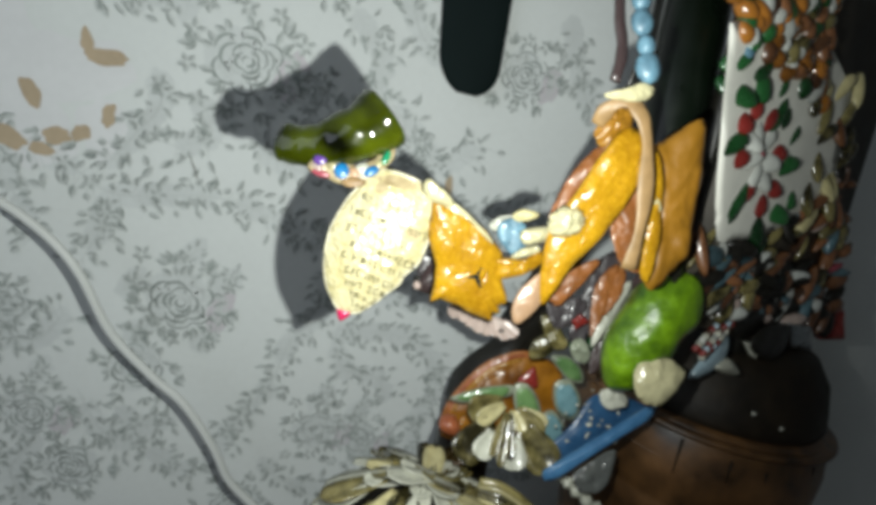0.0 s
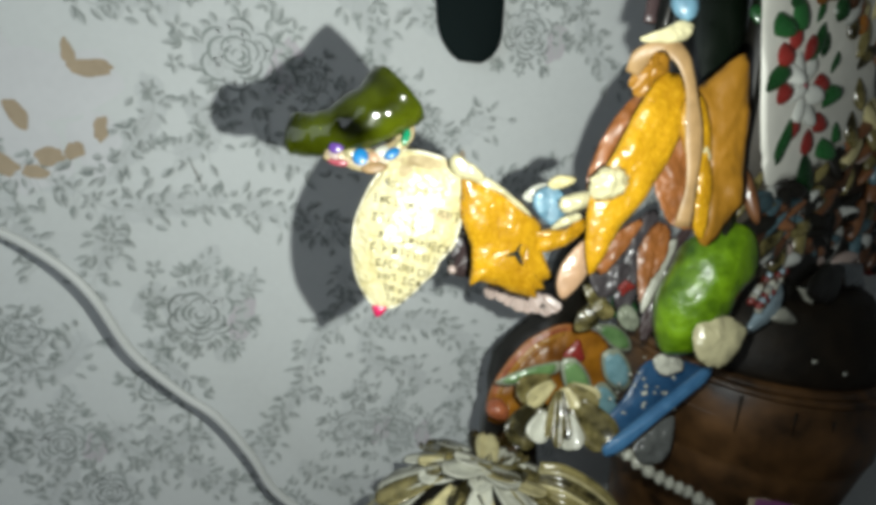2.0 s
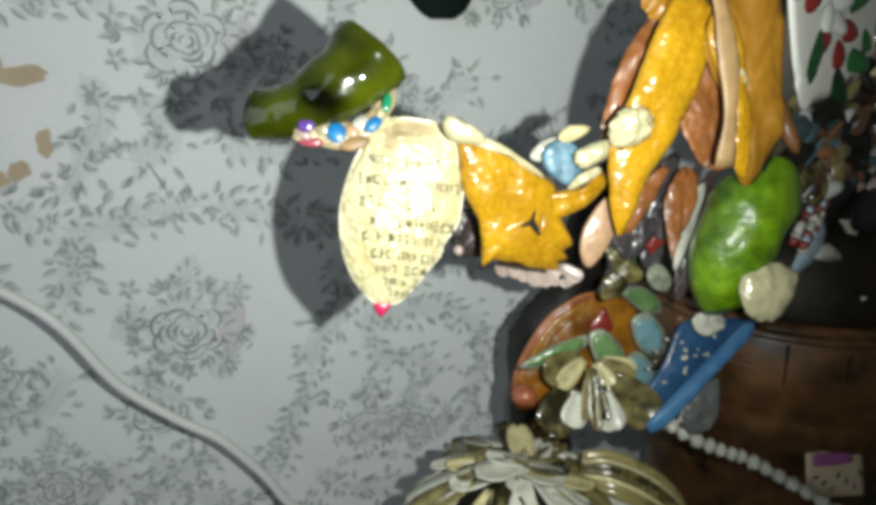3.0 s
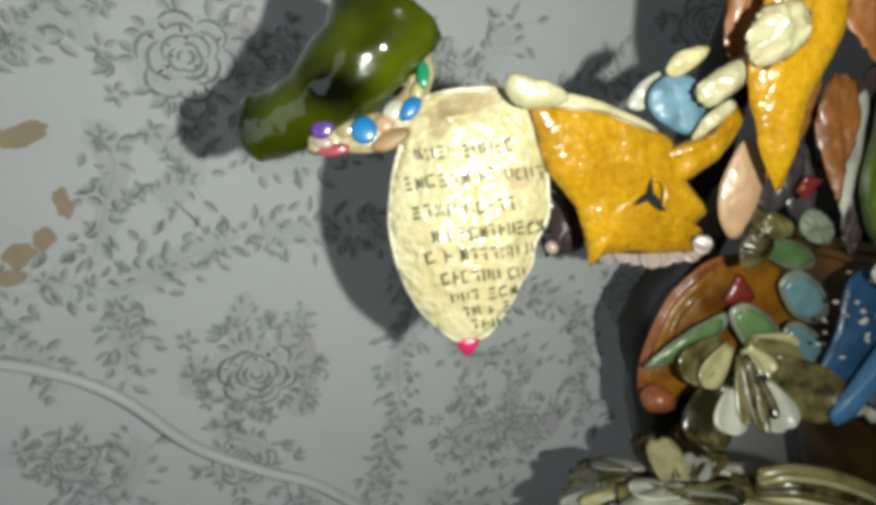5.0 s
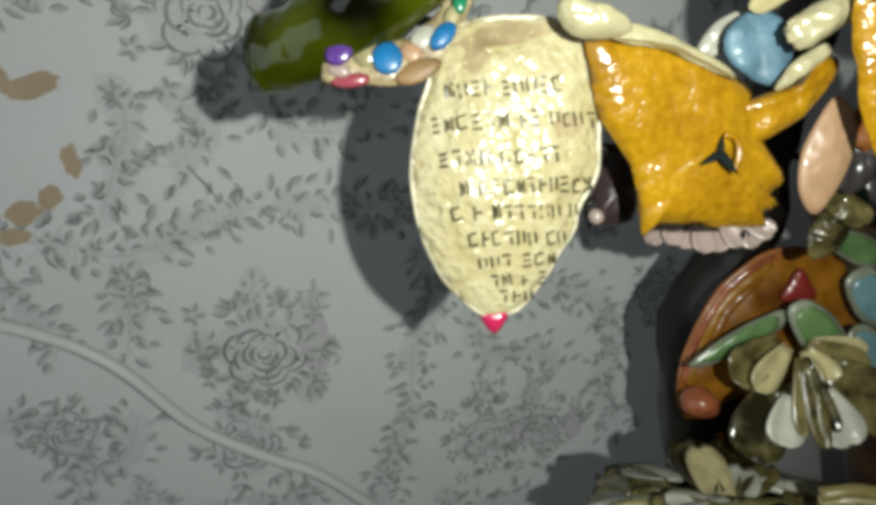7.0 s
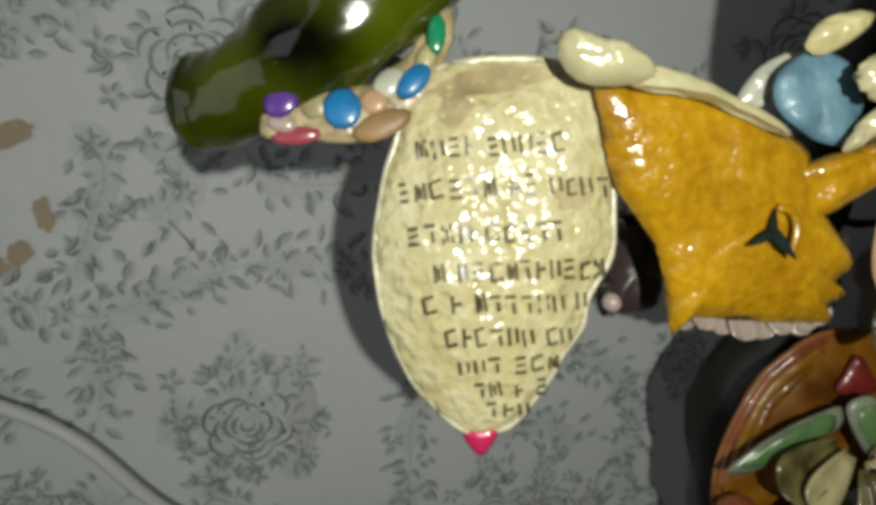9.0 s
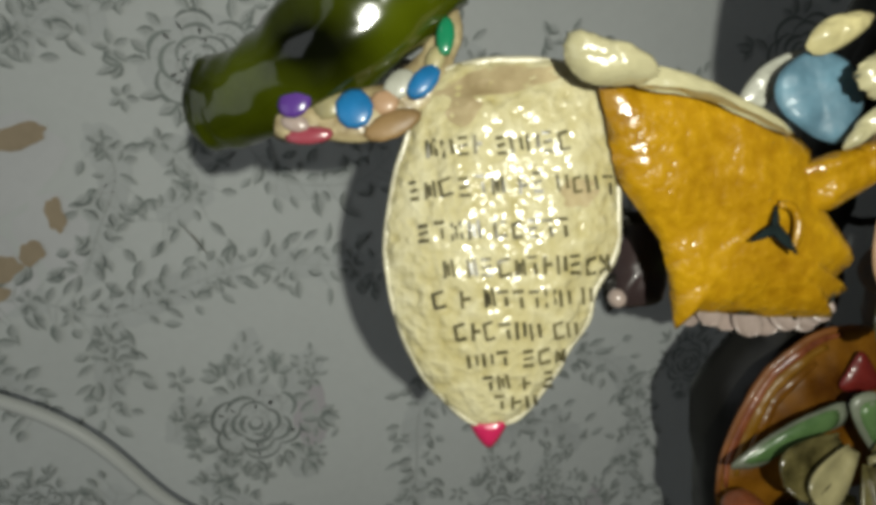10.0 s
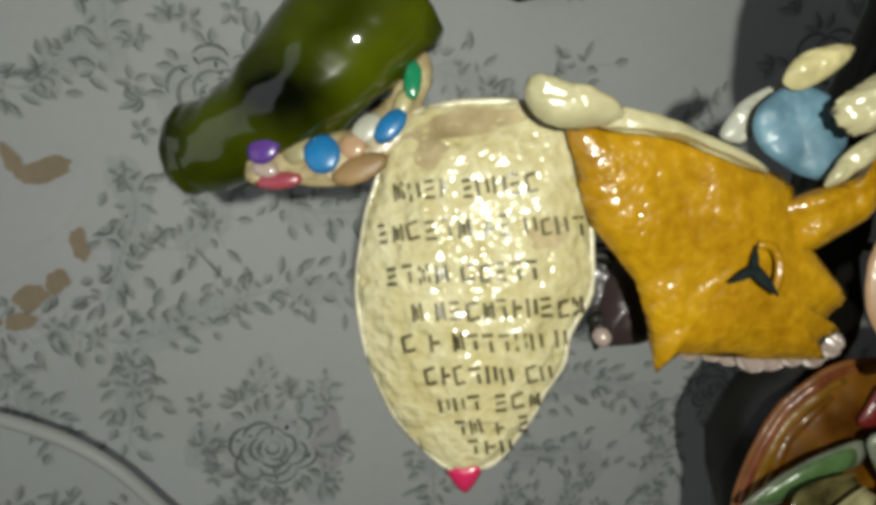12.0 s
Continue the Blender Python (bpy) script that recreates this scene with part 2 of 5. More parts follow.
def blade(at, tilt, outline, bulge=4.0, thick=2.0, crumple=0.6, grain=0.09, power=2.0, n=72, rings=9, ragged=0.0, sharp=0.0):
    """A bulged, crumpled, thick sheet with the given outline, facing the viewer."""
    bm = bmesh.new()
    rim = spline(outline, n, sharp)
    rows = []
    for side in (0, 1):
        mid = None
        for k in range(rings + 1):
            s = k / rings
            row = []
            for i, p in enumerate(rim if k else rim[:1]):
                jag = 1 + (ragged * noise.noise(Vector((i * 0.9, at[0], side))) if k == rings else 0)
                u, v = p.x * s * jag, p.y * s * jag
                h = blade_height(s, bulge, power, u + at[0], v + at[1], crumple, grain) - side * thick * (1 - 0.45 * s ** 6)
                if k == rings:
                    h -= 0.25 * thick * (1 - 2 * side)
                row.append(bm.verts.new(F(at[0] + u, at[1] + v, at[2] + tilt[0] * u + tilt[1] * v - h)))
            rows.append(row)
    for side in (0, 1):
        o = side * (rings + 1)
        for i in range(n):
            j = (i + 1) % n
            bm.faces.new((rows[o][0], rows[o + 1][i], rows[o + 1][j]))
            for k in range(1, rings):
                bm.faces.new((rows[o + k][i], rows[o + k + 1][i], rows[o + k + 1][j], rows[o + k][j]))
    for i in range(n):
        j = (i + 1) % n
        bm.faces.new((rows[rings][i], rows[-1][i], rows[-1][j], rows[rings][j]))
    return bm


def tube(pts, radii, sides=14, squash=1.0, lumps=0.0, seed=0):
    """A round bar along world points with its own radius at each."""
    bm = bmesh.new()
    rings, up = [], Vector((0.13, 0.21, 0.97))
    for i, p in enumerate(pts):
        d = (pts[min(i + 1, len(pts) - 1)] - pts[max(i - 1, 0)]).normalized()
        a = d.cross(WA).normalized() if abs(d.dot(WA)) < 0.95 else d.cross(up).normalized()
        b = d.cross(a)
        r = radii[i] if isinstance(radii, (list, tuple)) else radii
        ring = []
        for k in range(sides):
            t = 2 * math.pi * k / sides
            q = r * (1 + lumps * noise.noise(Vector((i * 0.35, math.cos(t) * 2 + seed, math.sin(t) * 2))))
            ring.append(bm.verts.new(p + a * (q * math.cos(t)) + b * (q * squash * math.sin(t))))
        rings.append(ring)
    for r0, r1 in zip(rings, rings[1:]):
        for k in range(sides):
            bm.faces.new((r0[k], r0[(k + 1) % sides], r1[(k + 1) % sides], r1[k]))
    for ring in (rings[0], rings[-1]):
        bm.faces.new(ring)
    return bm


def lathe(centre, profile, sides=56, wobble=0.0):
    bm = bmesh.new()
    rings = []
    for r, z in profile:
        rings.append([bm.verts.new((centre[0] + r * (1 + wobble * noise.noise(Vector((math.cos(a) * 1.5, math.sin(a) * 1.5, z * 9)))) * math.cos(a),
                                    centre[1] + r * (1 + wobble * noise.noise(Vector((math.cos(a) * 1.5, math.sin(a) * 1.5, z * 9)))) * math.sin(a), z))
                      for a in (2 * math.pi * k / sides for k in range(sides))])
    for r0, r1 in zip(rings, rings[1:]):
        for k in range(sides):
            bm.faces.new((r0[k], r0[(k + 1) % sides], r1[(k + 1) % sides], r1[k]))
    bm.faces.new(rings[0])
    bm.faces.new(rings[-1])
    return bm


def pebble(at, size, turn=0.0, seed=0, rings=7, sides=12):
    """A rounded stone or bead: half sizes in u, v, w millimetres, turned in the collage's plane."""
    bm = bmesh.new()
    c, s = math.cos(radians(turn)), math.sin(radians(turn))

    def spot(la, lo):
        d = Vector((math.cos(la) * math.cos(lo), math.cos(la) * math.sin(lo), math.sin(la)))
        d *= 1 + 0.10 * noise.noise(d * 1.7 + Vector((seed * 3.1, seed, 0)))
        u, v, w = d.x * size[0], d.y * size[1], d.z * size[2]
        return bm.verts.new(F(at[0] + c * u - s * v, at[1] + s * u + c * v, at[2] - w))

    rows = [[spot(math.pi * (k / rings - 0.5), 2 * math.pi * i / sides) for i in range(sides)] for k in range(1, rings)]
    lo, hi = spot(-math.pi / 2, 0), spot(math.pi / 2, 0)
    for i in range(sides):
        j = (i + 1) % sides
        bm.faces.new((lo, rows[0][j], rows[0][i]))
        bm.faces.new((hi, rows[-1][i], rows[-1][j]))
        for r0, r1 in zip(rows, rows[1:]):
            bm.faces.new((r0[i], r0[j], r1[j], r1[i]))
    return bm


def box(lo, hi, bevel=0.0):
    bm = bmesh.new()
    bmesh.ops.create_cube(bm, size=1)
    for v in bm.verts:
        v.co = Vector([(a + b) / 2 + c * (b - a) for a, b, c in zip(lo, hi, v.co)])
    if bevel:
        bmesh.ops.bevel(bm, geom=bm.edges, offset=bevel, segments=2, affect="EDGES")
    return bm


# ---- the room ----
WALL = 0.86
wall_front = tagged(part("wall_north", box((-1.6, WALL, 0), (2.0, WALL + 0.12, 2.5)), PAPER, flat=True), "grey papered wall with a faded rose print", "wall", kind="structure")
tagged(part("wall_south", box((-1.6, -2.12, 0), (2.0, -2.0, 2.5)), WHITEWASH, flat=True), "plain whitewashed wall", "wall", kind="structure")
tagged(part("wall_east", box((2.0, -2.12, 0), (2.12, WALL + 0.12, 2.5)), WHITEWASH, flat=True), "plain whitewashed wall", "wall", kind="structure")
for lo, hi in (((-1.72, -2.12, 0), (-1.6, -1.15, 2.5)), ((-1.72, 0.45, 0), (-1.6, WALL + 0.12, 2.5)),
               ((-1.72, -1.15, 0), (-1.6, 0.45, 0.95)), ((-1.72, -1.15, 2.35), (-1.6, 0.45, 2.5))):
    tagged(part("wall_west", box(lo, hi), WHITEWASH, flat=True), "plain whitewashed wall beside the assumed window opening", "wall", kind="structure")
tagged(part("floor", box((-1.72, -2.12, -0.1), (2.12, WALL + 0.12, 0)), BOARDS, flat=True), "dark wooden floor", "floor", kind="structure")
tagged(part("ceiling", box((-1.72, -2.12, 2.5), (2.12, WALL + 0.12, 2.6)), WHITEWASH, flat=True), "plain white ceiling", "ceiling", kind="structure")

# assumed window, always out of view, added to go with the fill lamp
window = tagged(new("assumed_window"), "assumed white wooden window frame, out of view", "window", kind="structure")
window.location = (-1.66, -0.35, 1.65)
for lo, hi in (((-1.69, -1.15, 0.95), (-1.63, -1.09, 2.35)), ((-1.69, 0.39, 0.95), (-1.63, 0.45, 2.35)), ((-1.69, -1.09, 0.95), (-1.63, 0.39, 1.01)),
               ((-1.69, -1.09, 2.29), (-1.63, 0.39, 2.35)), ((-1.69, -0.38, 1.01), (-1.63, -0.32, 2.29))):
    part("window_frame", box(lo, hi, 0.003), WHITEWASH, window, flat=True)

# ---- the printed roses and sprays of the wallpaper: a flat print, laid just proud of the paper ----
rnd = random.Random(4)


def print_leaf(bm, pale, x, z, turn, length, width):
    """A single printed leaf: a pale pointed shape with one darker half and a dark rib."""
    c, s = math.cos(turn), math.sin(turn)
    lift = 0.0005 + 0.0005 * rnd.random()

    def shape(to, marks, up):
        to.faces.new([to.verts.new((x + c * a * length - s * q * width, WALL - lift - up, z + s * a * length + c * q * width)) for a, q in marks])

    rim = ((0, 0), (0.22, 0.34), (0.5, 0.46), (0.8, 0.26), (1, 0), (0.8, -0.28), (0.5, -0.46), (0.22, -0.36))
    shape(pale, rim, 0)
    k = rnd.choice((-1, 1))
    shape(bm, ((0, 0), (0.22, 0.34 * k), (0.5, 0.46 * k), (0.8, 0.26 * k), (1, 0), (0.74, 0.14 * k), (0.42, 0.2 * k)), 0.0003)
    shape(bm, ((0.05, 0.03), (0.5, -0.10 * k), (0.98, 0), (0.5, -0.02 * k)), 0.0003)


def print_line(bm, pts, width, lift=0.0006):
    """A printed line of swelling width."""
    last = None
    for i, (x, z) in enumerate(pts):
        x0, z0 = pts[max(i - 1, 0)]
        x1, z1 = pts[min(i + 1, len(pts) - 1)]
        l = math.hypot(x1 - x0, z1 - z0) or 1
        w = width * (0.35 + 0.65 * math.sin(math.pi * i / (len(pts) - 1)))
        nx, nz = -(z1 - z0) / l * w / 2, (x1 - x0) / l * w / 2
        cur = (bm.verts.new((x + nx, WALL - lift, z + nz)), bm.verts.new((x - nx, WALL - lift, z - nz)))
        if last:
            bm.faces.new((last[0], last[1], cur[1], cur[0]))
        last = cur


def print_rose(bm, pale, x, z, r, turn=0.0, leaves=9):
    """A rose in outline: petals as arcs in rings, with leaves about it."""
    for k, (q, n) in enumerate(((0.16, 2), (0.33, 3), (0.52, 4), (0.74, 5), (0.98, 6))):
        for i in range(n):
            a0 = turn + 2 * math.pi * i / n + k * 0.7
            span = 2 * math.pi / n * rnd.uniform(0.85, 1.15)
            wave = rnd.uniform(0.06, 0.16)
            arc = []
            for j in range(10):
                f = j / 9
                rr = r * q * (1 + wave * math.sin(math.pi * f) - 0.12 * abs(2 * f - 1) ** 3)
                arc.append((x + rr * math.cos(a0 + span * f), z + rr * 0.92 * math.sin(a0 + span * f)))
            print_line(bm if rnd.random() < 0.9 else pale, arc[:rnd.choice((8, 10, 10))], r * rnd.uniform(0.055, 0.115))
            # hatching inside the petal
            for j in range(6):
                f = rnd.uniform(0.1, 0.9)
                a = a0 + span * f
                print_line(pale, [(x + r * q * g * math.cos(a), z + r * q * g * 0.92 * math.sin(a)) for g in (0.78, 0.9, 1.0)], r * 0.06, 0.0004)
    for i in range(leaves):
        a = turn + 2 * math.pi * i / leaves + rnd.uniform(-0.3, 0.3)
        for d in (-0.5, 0.0, 0.5):
            if rnd.random() < 0.72:
                print_leaf(bm, pale, x + r * 1.08 * math.cos(a + d * 0.3), z + r * math.sin(a + d * 0.3), a + d * 1.4,
                           r * rnd.uniform(0.34, 0.55), r * rnd.uniform(0.2, 0.3))


def print_spray(bm, pale, pts, step=0.0074, size=0.0150, wide=0.027):
    """A leafy garland along a line: a stem, leaf pairs and side twigs."""
    line = track([(x, 0, z) for x, z in pts], max(6, int(len(pts) * 8)))
    flat = [(p.x, p.z) for p in line]
    print_line(pale, flat, 0.0018, 0.0005)
    walked = 0.0
    for (x0, z0), (x1, z1) in zip(flat, flat[1:]):
        d, a = math.hypot(x1 - x0, z1 - z0), math.atan2(z1 - z0, x1 - x0)
        walked += d
        while walked > step:
            walked -= step
            if rnd.random() < 0.5:
                wash(x1, z1, 0.016, 0.012, a, rnd.uniform(0, 5))
            for side in (-1, 1):
                twig = a + side * rnd.uniform(0.6, 1.3)
                reach = rnd.uniform(0.05, 0.85) * wide
                tx, tz = x1 + reach * math.cos(twig), z1 + reach * math.sin(twig)
                if reach > 0.3 * wide:
                    print_line(pale, [(x1, z1), ((x1 + tx) / 2 + rnd.uniform(-.001, .001), (z1 + tz) / 2), (tx, tz)], 0.0012, 0.0005)
                print_leaf(bm, pale, tx, tz, twig + rnd.uniform(-0.7, 0.7), size * rnd.uniform(0.6, 1.1), size * rnd.uniform(0.36, 0.6))
                if rnd.random() < 0.45:
                    print_leaf(bm, pale, x1 + reach * 0.5 * math.cos(twig), z1 + reach * 0.5 * math.sin(twig), twig + side * rnd.uniform(0.6, 1.5), size * 0.6, size * 0.34)
            if rnd.random() < 0.12:
                for q in range(5):
                    w = 2 * math.pi * q / 5
                    print_leaf(bm, pale, x1 + 0.002 * math.cos(w), z1 + 0.002 * math.sin(w), w, size * 0.5, size * 0.4)


def torn_patch(bm, x, z, rx, rz, turn, seed, lift=0.0012):
    vs = []
    for k in range(22):
        a = 2 * math.pi * k / 22
        q = 1 + 0.38 * noise.noise(Vector((math.cos(a) * 1.6 + seed, math.sin(a) * 1.6, seed * 2.3)))
        u, v = rx * q * math.cos(a), rz * q * math.sin(a)
        vs.append(bm.verts.new((x + u * math.cos(turn) - v * math.sin(turn), WALL - lift - 0.00003 * abs(seed), z + u * math.sin(turn) + v * math.cos(turn))))
    bm.faces.new(vs)


def wash(x, z, rx, rz, turn, seed):
    """A faint printed wash under a motif."""
    torn_patch(wash_print, x, z, rx, rz, turn, seed, 0.0001)


dark_print, pale_print, wash_print, lilac_print = bmesh.new(), bmesh.new(), bmesh.new(), bmesh.new()
for x, z, r in ((-0.035, 1.391, 0.033), (0.033, 1.375, 0.018), (-0.066, 1.119, 0.032), (-0.104, 1.036, 0.026), (0.113, 0.975, 0.024),
                (0.168, 0.966, 0.022), (0.262, 1.448, 0.026), (-0.205, 0.965, 0.026), (0.24, 1.23, 0.026), (-0.235, 1.09, 0.02), (0.30, 1.08, 0.02),
                (0.42, 1.32, 0.03), (0.36, 0.93, 0.028), (-0.16, 0.90, 0.026), (0.03, 0.86, 0.026)):
    print_rose(dark_print, pale_print, x, z, r, rnd.uniform(0, 6))
    wash(x, z, r * 1.15, r * 1.05, 0, rnd.uniform(0, 5))
    for k in range(7):
        a, q = 2 * math.pi * (k + rnd.uniform(-0.25, 0.25)) / 6, r * rnd.uniform(1.35, 1.75)
        px, pz = x + q * math.cos(a), z + q * math.sin(a)
        for w in (-0.8, -0.25, 0.3, 0.85):
            print_leaf(dark_print, pale_print, px, pz, a + w + rnd.uniform(-0.2, 0.2), r * rnd.uniform(0.38, 0.6), r * rnd.uniform(0.2, 0.3))
for x, z, r in ((-0.066, 1.119, 0.032), (-0.035, 1.391, 0.033), (0.113, 0.975, 0.024), (0.168, 0.966, 0.022), (-0.205, 0.965, 0.026), (0.262, 1.448, 0.026), (0.24, 1.23, 0.026)):
    # faded lilac bloom beside the rose, and buds in a block about it
    torn_patch(lilac_print, x + 1.35 * r, z - 0.15 * r, r * 0.5, r * 0.8, -0.2, rnd.uniform(0, 5), 0.0003)
    for j in range(5):
        f = -0.6 + 1.2 * j / 4
        print_line(pale_print, [(x + r * (1.35 + 0.45 * f - 0.1 * math.sin(3 * f)), z + r * q) for q in (-0.75, -0.4, 0.0, 0.35, 0.6 - 0.3 * abs(f))], r * 0.05)
    for a in (0.5, 1.15, 1.7, 2.3, 2.8, 3.4, 4.0, 4.6):
        q = 1.75 * r / max(abs(math.cos(a)), abs(math.sin(a))) * rnd.uniform(0.8, 1.0)
        bx, bz = x + q * math.cos(a), z + q * math.sin(a) * 0.95
        for w in range(5):
            t = 2 * math.pi * w / 5 + a
            print_leaf(dark_print, pale_print, bx + 0.0015 * math.cos(t), bz + 0.0015 * math.sin(t), t, r * rnd.uniform(0.24, 0.36), r * 0.2)
for line in (((-0.29, 1.29), (-0.245, 1.262), (-0.194, 1.252), (-0.147, 1.229), (-0.091, 1.238), (-0.036, 1.244), (0.015, 1.232), (0.075, 1.215), (0.13, 1.20)),
             ((0.082, 1.19), (0.088, 1.13), (0.06, 1.09), (0.045, 1.03), (0.01, 0.97), (-0.01, 0.91)),
             ((-0.118, 1.36), (-0.112, 1.328), (-0.135, 1.29), (-0.152, 1.262)),
             ((0.10, 1.10), (0.16, 1.115), (0.225, 1.10), (0.25, 1.05), (0.235, 1.0), (0.245, 0.94)),
             ((-0.29, 1.12), (-0.25, 1.10), (-0.24, 1.05), (-0.27, 1.0), (-0.25, 0.94)),
             ((0.06, 1.47), (0.10, 1.43), (0.105, 1.39), (0.15, 1.36), (0.19, 1.33), (0.23, 1.36)),
             ((0.15, 1.36), (0.17, 1.31), (0.21, 1.28), (0.28, 1.285), (0.33, 1.30)),
             ((-0.10, 1.42), (-0.09, 1.47), (-0.05, 1.50), (0.02, 1.49), (0.06, 1.47)),
             ((-0.16, 1.0), (-0.13, 0.95), (-0.08, 0.93), (-0.03, 0.90)),
             ((0.30, 1.20), (0.34, 1.16), (0.36, 1.10), (0.42, 1.06)),
             ((0.30, 1.52), (0.33, 1.46), (0.37, 1.42), (0.45, 1.42)),
             ((-0.27, 1.26), (-0.235, 1.21), (-0.215, 1.17)), ((-0.15, 1.225), (-0.155, 1.19), (-0.17, 1.15)), ((-0.24, 1.06), (-0.205, 1.055), (-0.18, 1.09)),
             ((-0.12, 0.985), (-0.09, 0.96), (-0.06, 0.975)), ((-0.20, 0.93), (-0.22, 0.89), (-0.20, 0.85)), ((0.05, 0.93), (0.08, 0.90), (0.13, 0.89)),
             ((0.115, 1.09), (0.13, 1.06), (0.17, 1.055), (0.19, 1.03)), ((0.16, 1.44), (0.13, 1.47), (0.11, 1.52)), ((-0.19, 1.44), (-0.16, 1.42), (-0.12, 1.44)),
             ((-0.075, 1.345), (-0.06, 1.31), (-0.09, 1.29)), ((0.02, 1.33), (0.05, 1.34), (0.09, 1.345)), ((0.14, 1.17), (0.19, 1.16), (0.24, 1.17)),
             ((-0.02, 1.33), (0.0, 1.30), (0.05, 1.29), (0.09, 1.31))):
    print_spray(dark_print, pale_print, line)
for x, z in ((-0.066, 1.17), (-0.02, 1.15), (-0.12, 1.13), (-0.10, 1.085), (-0.03, 1.08), (0.11, 1.02), (0.16, 1.01), (-0.205, 1.01), (0.0, 1.36), (0.07, 1.36)):
    print_spray(dark_print, pale_print, ((x - 0.012, z - 0.01), (x, z), (x + 0.008, z + 0.012)), 0.007, 0.010, 0.012)
for name, bm, mat, label in (("wallpaper_wash", wash_print, TINT, "faint grey wash behind the rose print"), ("wallpaper_bloom", lilac_print, LILAC, "faded lilac blooms beside the printed roses"), ("wallpaper_print", dark_print, PRINT, "grey-green rose and leaf print on the wallpaper"),
                             ("wallpaper_shading", pale_print, PRINT_PALE, "pale grey shading of the rose print")):
    tagged(part(name, bm, mat, flat=True), label, "wallpaper print", kind="stuff")


for k, (x, z, rx, rz, turn) in enumerate(((-0.20, 1.345, 0.06, 0.03, 0.2), (-0.235, 1.28, 0.05, 0.035, -0.3), (-0.165, 1.295, 0.022, 0.03, 0.1), (-0.265, 1.37, 0.04, 0.05, 0.4))):
    tear = bmesh.new()
    torn_patch(tear, x, z, rx, rz, turn, -k - 1.2, 0.0002)
    part("torn_paper_patch", tear, TORN, wall_front, "wallpaper with its printed skin torn away", flat=True)
for k, (x, z, rx, rz, turn) in enumerate(((-0.163, 1.364, 0.022, 0.008, 0.1), (-0.184, 1.374, 0.006, 0.013, 0.2), (-0.228, 1.315, 0.008, 0.014, 0.5),
                                          (-0.246, 1.268, 0.018, 0.010, -0.4), (-0.203, 1.277, 0.013, 0.009, 0.3), (-0.182, 1.285, 0.010, 0.008, 0.9),
                                          (-0.158, 1.308, 0.006, 0.013, -0.1), (0.205, 1.305, 0.005, 0.016, 0.1), (-0.215, 1.262, 0.012, 0.006, 0.0))):
    tear = bmesh.new()
    torn_patch(tear, x, z, rx, rz, turn, k + 1.5)
    part("bare_plaster_patch", tear, PLASTER, wall_front, "torn wallpaper showing tan plaster", flat=True)
scratch = bmesh.new()
print_line(scratch, [(-0.078, 1.283), (-0.072, 1.272), (-0.066, 1.258)], 0.0014, 0.0012)
part("wall_scratch", scratch, INK, wall_front, "thin dark scratch in the wallpaper", flat=True)

# ---- things on the wall ----
line = track([(-0.2668, 0.805, 1.2321), (-0.254, 0.805, 1.229), (-0.2296, 0.805, 1.2171), (-0.2067, 0.805, 1.2044), (-0.1775, 0.805, 1.1818), (-0.1532, 0.805, 1.1527), (-0.1214, 0.805, 1.0976), (-0.0775, 0.805, 1.0538), (-0.0419, 0.805, 1.0244), (-0.0061, 0.805, 0.9763), (0.0173, 0.805, 0.9346), (0.0533, 0.805, 0.899), (0.113, 0.8, 0.849), (0.2, 0.8, 0.8045), (0.26, 0.78, 0.8045)], 120)
tagged(part("power_cable", tube(line, 0.0046, 12), CABLE), "white plastic power cable hanging slack before the papered wall", "cable")

strap = thing("black_strap", (0.19, 0.85, 1.6), "black cloth strap with rounded end hanging on wall", "strap")
bm = bmesh.new()
rows = []
for i in range(70):
    z = 1.74 - (1.74 - 1.412) * i / 69
    half = min(0.042, 0.034 + 0.05 * (z - 1.412))
    low = z - 1.412
    if low < 0.04:
        half *= math.sqrt(max(0.02, 1 - ((0.04 - low) / 0.042) ** 2.4))
    mid = 0.197 - 0.13 * (z - 1.412)
    rows.append([bm.verts.new((mid + half * c, 0.846 - 0.006 * math.sqrt(max(0, 1 - c * c)) + d, z)) for c, d in
                 ((-1, 0), (-0.9, 0), (-0.5, 0), (0, 0), (0.5, 0), (0.9, 0), (1, 0), (0.9, 0.012), (0, 0.0135), (-0.9, 0.012))])
for r0, r1 in zip(rows, rows[1:]):
    for k in range(10):
        bm.faces.new((r0[k], r0[(k + 1) % 10], r1[(k + 1) % 10], r1[k]))
bm.faces.new(rows[0])
bm.faces.new(rows[-1])
part("strap_band", bm, BLACK, strap)
part("nail", tube([Vector((0.157, 0.865, 1.72)), Vector((0.157, 0.835, 1.722))], 0.002, 8), STEEL, strap, "steel nail")

# ---- the table under the collage ----
table = thing("table", (0.4, 0.6, 0), "dark wooden side table against the wall", "table")
part("tabletop", box((0.0, 0.36, 0.765), (0.95, 0.84, 0.80), 0.004), TABLEWOOD, table)
for x in (0.04, 0.91):
    for y in (0.40, 0.80):
        part("leg", box((x - 0.025, y - 0.025, 0), (x + 0.025, y + 0.025, 0.765), 0.003), TABLEWOOD, table)

